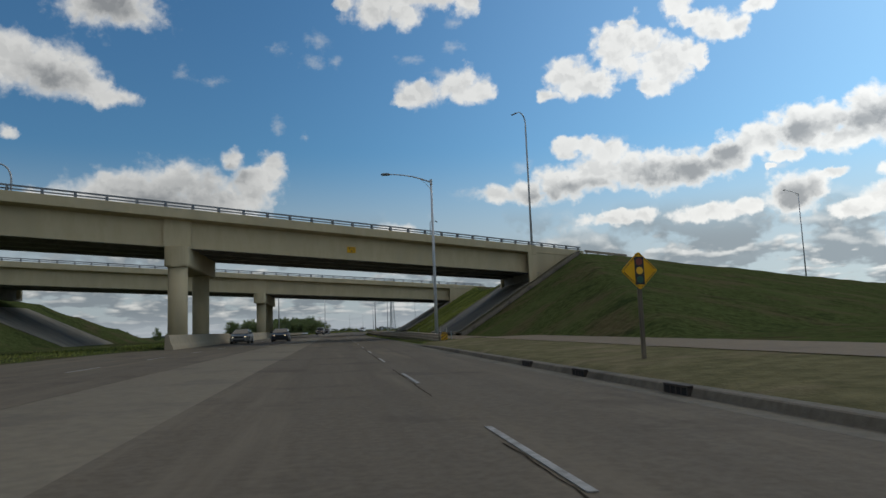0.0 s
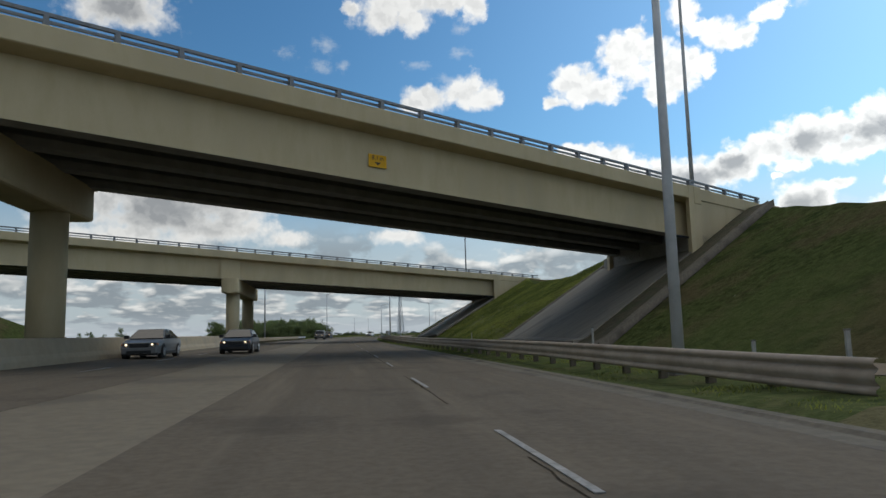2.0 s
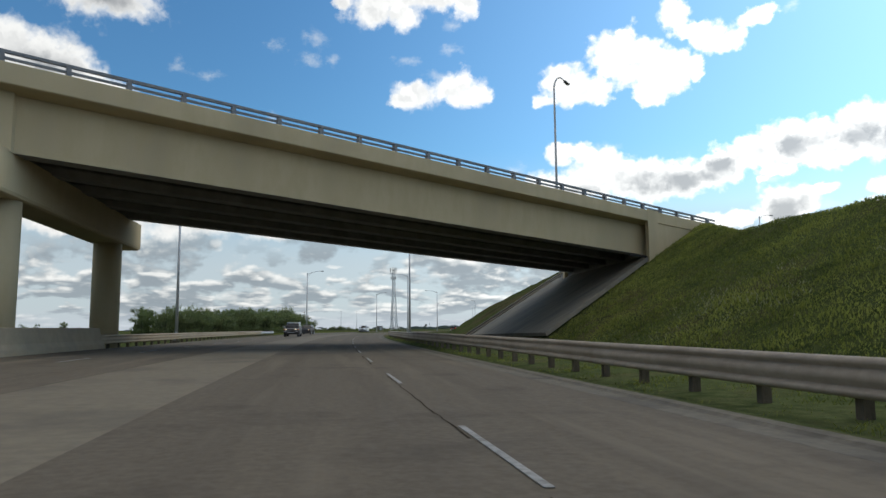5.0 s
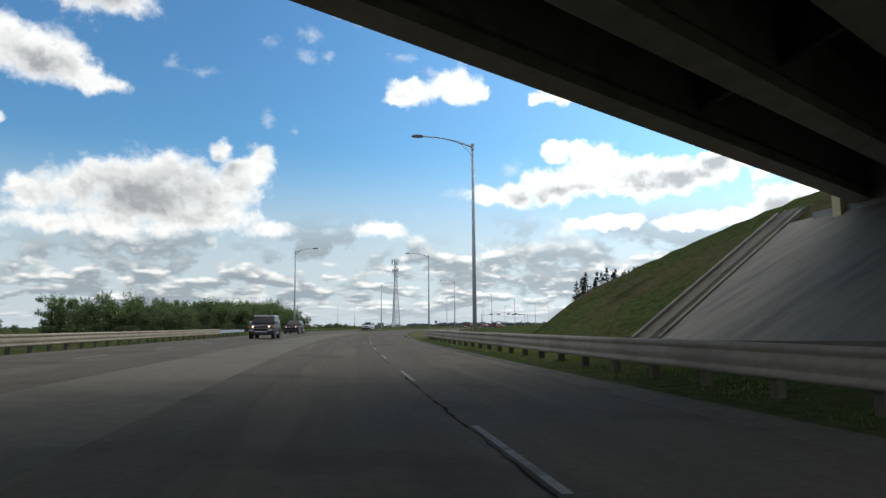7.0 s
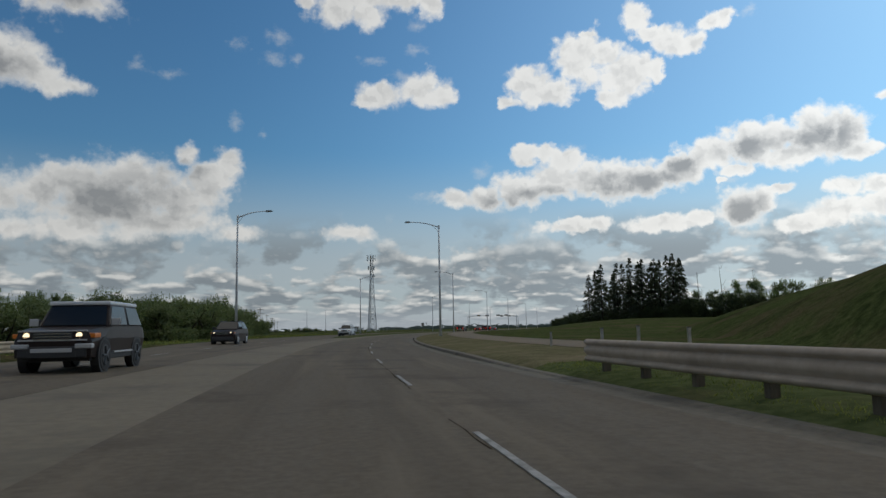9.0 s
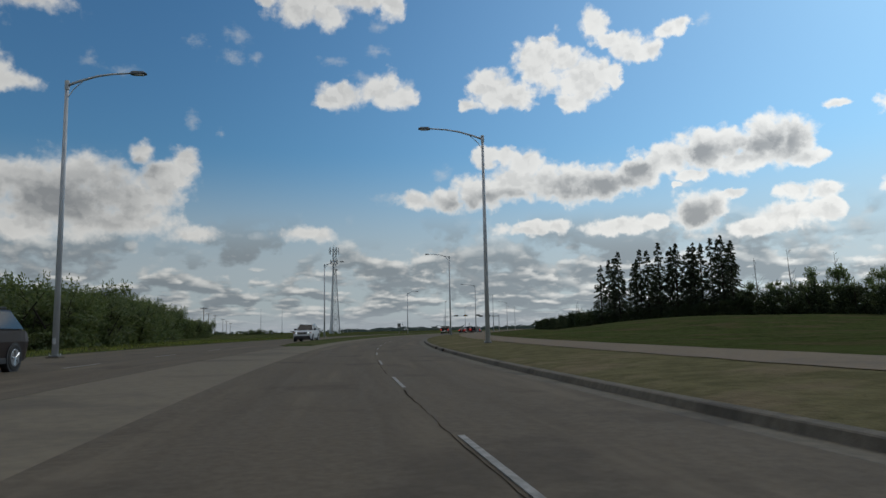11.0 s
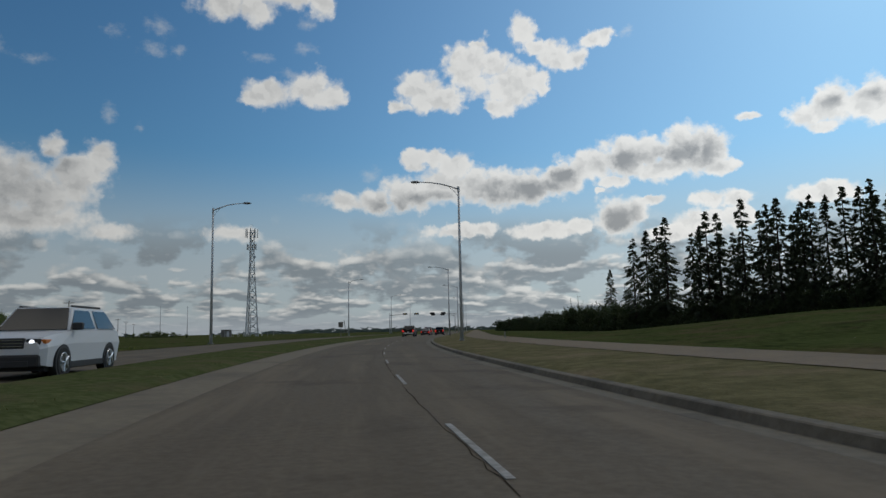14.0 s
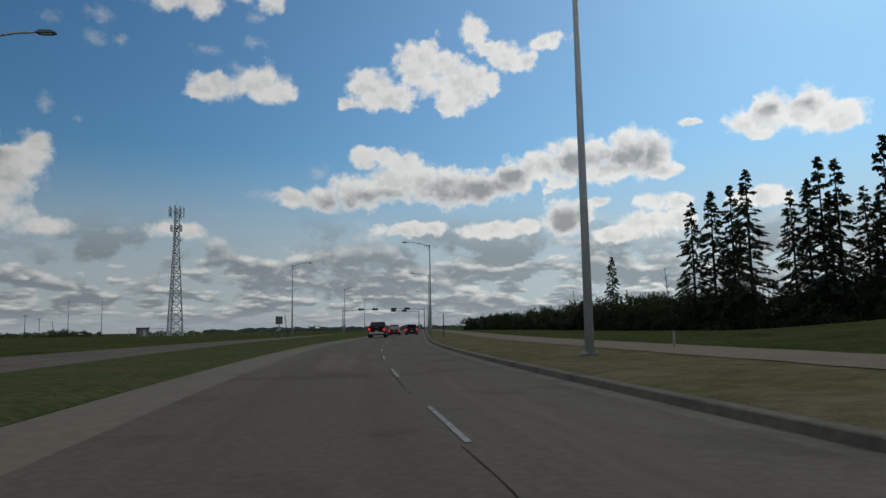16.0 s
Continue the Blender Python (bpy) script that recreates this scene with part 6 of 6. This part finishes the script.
# y along the row, top height above the road
SPRUCE_ROW = [(349.6, 16.1), (347.2, 17.1), (343.6, 17.1), (340.8, 18.4), (335.9, 15.2), (333.2, 15.9), (331.7, 18.0), (330.6, 17.6), (328.1, 14.4), (326.3, 13.1),
              (324.9, 18.7), (322.4, 16.7), (320.6, 17.3), (318.6, 17.8), (316.9, 15.3), (315.5, 16.8), (314.2, 17.5), (311.8, 17.0), (310.1, 17.9), (307.6, 17.4), (305.4, 17.9), (302.8, 16.6)]
for k, (y, top) in enumerate(SPRUCE_ROW):
    x, y = east(97.6 + rng.uniform(-0.9, 0.9), y)
    place(spruces[k % 4], (x, y), (0.965 * top - stand_at(x, y)) / 15.5, rng.uniform(0, 360))
place(spruces[1], east(142.3, 417.5), 1.02, 40)
for x, y, size in ((101.0, 346.0, 0.9), (101.5, 334.0, 0.95), (102.0, 320.0, 1.0), (101.0, 308.0, 0.95)):
    place(spruces[rng.randrange(4)], east(x, y), 0.965 * size, rng.uniform(0, 360))

poplars = [leafy_tree(k, 8.0, 2.7, LEAVES, "leafy green poplar with an uneven crown", "tree", 2600, -0.08, 0.36) for k in (31, 32, 33)]
willows = [leafy_tree(k, 5.0, 2.4, SHRUB, "dense green willow shrub with upright shoots", "shrub", 2000, -0.1, 0.30) for k in (41, 42, 43)]
thickets = [leafy_tree(k, 5.0, 2.3, DARK_LEAVES, "leafy shrub with shade put into its dark green", "shrub", 2200, -0.1, 0.34) for k in (51, 52, 53)]

# the grove beyond the oncoming lanes: its near edge runs straight on where the road bends away
GROVE_Y = (212, 230, 246, 265, 285, 312, 340, 362, 400, 460)
GROVE_X = (-21.5, -15.5, -10.0, -6.8, -6.0, -8.0, -9.0, -5.0, -6.0, -8.5)
y = 212.0
while y < 462:
    edge = float(np.interp(y, GROVE_Y, GROVE_X))
    for off, tree, tall in ((0.0, willows, 0.82), (4.0, willows, 0.98), (9.0, poplars, 0.62), (15.0, poplars, 0.67)):
        if (y < 224 and off > 12) or (y > 364 and off > 5):
            continue
        if y > 345 and tree is poplars:
            tree, tall = willows, 1.05
        swell = 1.0 + 0.13 * noise.noise((y * 0.05, off, 3.0)) + 0.22 * smooth(y, 262, 288) * (1 - smooth(y, 330, 352)) - 0.08 * (1 - smooth(y, 216, 240)) - 0.12 * smooth(y, 350, 380)
        place(tree[rng.randrange(3)], (edge - off + rng.uniform(-1.2, 1.2), y + rng.uniform(-1.6, 1.6)), tall * swell * rng.uniform(0.82, 1.1), rng.uniform(0, 360))
    y += 3.2 if y < 364 else 4.6
# scattered small trees further off on that side
for x, y, size in ((-49, 205, 0.45), (-65, 232, 0.42), (-71, 300, 0.45), (-101, 330, 0.5), (-105, 372, 0.45)):
    place(poplars[rng.randrange(3)], (x, y), size, rng.uniform(0, 360))
    place(willows[rng.randrange(3)], (x + 3.5, y + 1.5), size * 0.9, rng.uniform(0, 360))
# a far clump, low scrub beside it
for k in range(9):
    place(willows[rng.randrange(3)], (5.0 + 1.7 * k + rng.uniform(-1, 1), 556 + rng.uniform(-7, 7)), rng.uniform(0.5, 0.66) * (1 - 0.05 * abs(k - 4)), rng.uniform(0, 360))
for k in range(26):
    place(willows[rng.randrange(3)], (-32 + 2.2 * k + rng.uniform(-1, 1), 552 + rng.uniform(-5, 5)), rng.uniform(0.26, 0.42), rng.uniform(0, 360))

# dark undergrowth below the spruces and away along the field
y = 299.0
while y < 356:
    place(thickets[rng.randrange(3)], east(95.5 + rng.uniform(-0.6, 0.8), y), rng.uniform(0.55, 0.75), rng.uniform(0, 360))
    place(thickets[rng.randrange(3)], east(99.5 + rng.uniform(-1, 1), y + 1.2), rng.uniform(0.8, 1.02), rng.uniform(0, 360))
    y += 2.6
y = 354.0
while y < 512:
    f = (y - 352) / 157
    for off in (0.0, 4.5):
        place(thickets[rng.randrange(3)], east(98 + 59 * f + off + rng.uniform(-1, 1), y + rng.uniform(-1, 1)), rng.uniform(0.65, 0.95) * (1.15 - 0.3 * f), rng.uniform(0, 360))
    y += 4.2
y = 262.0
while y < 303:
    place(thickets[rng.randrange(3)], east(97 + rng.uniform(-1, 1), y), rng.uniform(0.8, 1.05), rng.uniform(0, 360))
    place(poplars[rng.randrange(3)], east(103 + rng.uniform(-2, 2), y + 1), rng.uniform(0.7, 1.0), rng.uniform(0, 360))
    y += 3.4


def dead_tree(x, y, high, seed):
    rng = random.Random(seed)
    tree = thing("dead_tree", "bare grey dead tree with thin branches", "tree", (x, y, stand_at(x, y)))
    bm = bmesh.new()
    tube(bm, [(0, 0, -0.3), (0.2, 0.1, high * 0.5), (0.1, 0.4, high)], [0.13, 0.08, 0.02], 6)
    part("trunk", bm, GREY_BARK, tree)
    for k in range(11):
        f, a = rng.uniform(0.4, 0.97), rng.uniform(0, 6.28)
        r = rng.uniform(0.5, 1.5) * (1.2 - f)
        bm = bmesh.new()
        z = f * high
        tube(bm, [(0.15, 0.2 * f, z), (0.15 + r * math.cos(a), r * math.sin(a), z + r * 0.9), (0.15 + 1.3 * r * math.cos(a + 0.3), 1.3 * r * math.sin(a + 0.3), z + r * 1.8)], [0.035, 0.02, 0.007], 4, False)
        part("branch", bm, GREY_BARK, tree)


for k, (x, y, high) in enumerate(((100, 300, 10.5), (101, 293, 11.0), (104, 286, 10.0), (112, 388, 8.0), (118, 400, 7.5), (105, 362, 8.5))):
    dead_tree(*east(x, y), high, 70 + k)


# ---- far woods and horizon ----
# Leaf colour already mixed with the blue-grey haze of distance.
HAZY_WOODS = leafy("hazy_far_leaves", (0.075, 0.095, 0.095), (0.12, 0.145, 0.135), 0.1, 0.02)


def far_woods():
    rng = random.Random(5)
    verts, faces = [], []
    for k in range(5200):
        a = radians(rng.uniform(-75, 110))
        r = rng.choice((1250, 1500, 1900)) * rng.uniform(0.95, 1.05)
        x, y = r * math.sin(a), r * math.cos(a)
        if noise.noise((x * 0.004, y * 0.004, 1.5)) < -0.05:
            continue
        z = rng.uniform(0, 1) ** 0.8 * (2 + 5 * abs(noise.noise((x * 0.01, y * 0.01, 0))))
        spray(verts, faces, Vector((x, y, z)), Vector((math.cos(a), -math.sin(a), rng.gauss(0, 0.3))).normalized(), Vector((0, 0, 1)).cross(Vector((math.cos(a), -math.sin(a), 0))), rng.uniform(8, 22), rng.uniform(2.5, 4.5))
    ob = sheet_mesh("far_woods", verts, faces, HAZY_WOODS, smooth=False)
    tagged(ob, "far tree belts along the horizon, tinted with haze", "woods", kind="stuff")


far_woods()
# Haze of distance is painted into the wall colour of these blocks.
HAZE_GREY = material("hazy_wall", ((0.22, 0.24, 0.26), (0.27, 0.29, 0.31)), 0.2, 0.9, 0.05, 2.0)
for x, y, wide, high in ((-640, 1400, 22, 40), (-615, 1400, 18, 48), (-700, 1380, 40, 14)):
    block = thing("distant_building", "hazy grey tower block on the horizon", "building", (x, y, -1), 20)
    part("wall", boxed(-wide / 2, wide / 2, -9, 9, 0, high), HAZE_GREY, block)
    part("roof", boxed(-wide / 2 + 1, wide / 2 - 1, -8, 8, high, high + 1.2), HAZE_GREY, block)


# ---- grass ----
def grass(name, label, count, s_span, d_span, tall, mat, seed, wide=0.018, keep=None, lean=0.35):
    """Single blades standing on the ground, joined."""
    rng = random.Random(seed)
    verts, faces = [], []
    made = 0
    while made < count:
        s, d = rng.uniform(*s_span), rng.uniform(*d_span)
        made += 1
        if keep and not keep(s, d, rng):
            continue
        p = road(s, d)
        z = ground_height(s, d)
        tuft = 0.5 + 0.9 * max(0.0, noise.noise((p.x * 0.7, p.y * 0.7, seed)) + 0.3)
        h = rng.uniform(*tall) * tuft
        a = rng.uniform(0, 6.283)
        u = Vector((math.cos(a), math.sin(a), 0)) * wide * rng.uniform(0.6, 1.5)
        bend = Vector((rng.gauss(0, lean), rng.gauss(0, lean), 0)) * h
        base = Vector((p.x, p.y, z - 0.02))
        k = len(verts)
        verts.extend([base - u, base + u, base + bend * 0.4 + u * 0.7 + Vector((0, 0, h * 0.6)), base + bend + Vector((0, 0, h))])
        faces.append((k, k + 1, k + 2, k + 3))
    ob = sheet_mesh(name, verts, faces, mat, smooth=False)
    return tagged(ob, label, "grass", kind="stuff")


def open_slope(s, d, rng):
    """Keep grass off the paving, drains and path."""
    p = road(s, d)
    w1, w2 = p.y - FACE_1 - SKEW * p.x, p.y - FACE_2 - SKEW * p.x
    return not (-4.5 < w1 < 16.6 or -1.0 < w2 < 23.2)


grass("rank_grass", "rank green grass growing under the guardrail", 70000, (43, 181), (5.45, 8.6), (0.04, 0.13), BLADES, 1, 0.010)
grass("slope_grass", "long green grass on the embankment between the bridges", 110000, (88, 140), (13.0, 28.0), (0.07, 0.20), BLADES, 2, 0.026, open_slope)
WILDFLOWER = leafy("pale_wildflowers", (0.16, 0.165, 0.10), (0.34, 0.33, 0.24), 0.3, 0.5)
grass("wildflowers", "pale seed heads among the embankment grass", 4200, (88, 124), (13.2, 19.5), (0.12, 0.24), WILDFLOWER, 21, 0.014, lambda s, d, rng: open_slope(s, d, rng) and noise.noise((s * 0.16, d * 0.4, 2.0)) > 0.08)
grass("median_grass", "grass on the median between the carriageways", 30000, (256, 330), (-6.2, -3.6), (0.025, 0.07), DRY_BLADES, 8, 0.012)
grass("roadside_grass", "rough grass beyond the oncoming lanes", 22000, (30, 300), (-23.0, -14.2), (0.08, 0.25), BLADES, 9, 0.03)
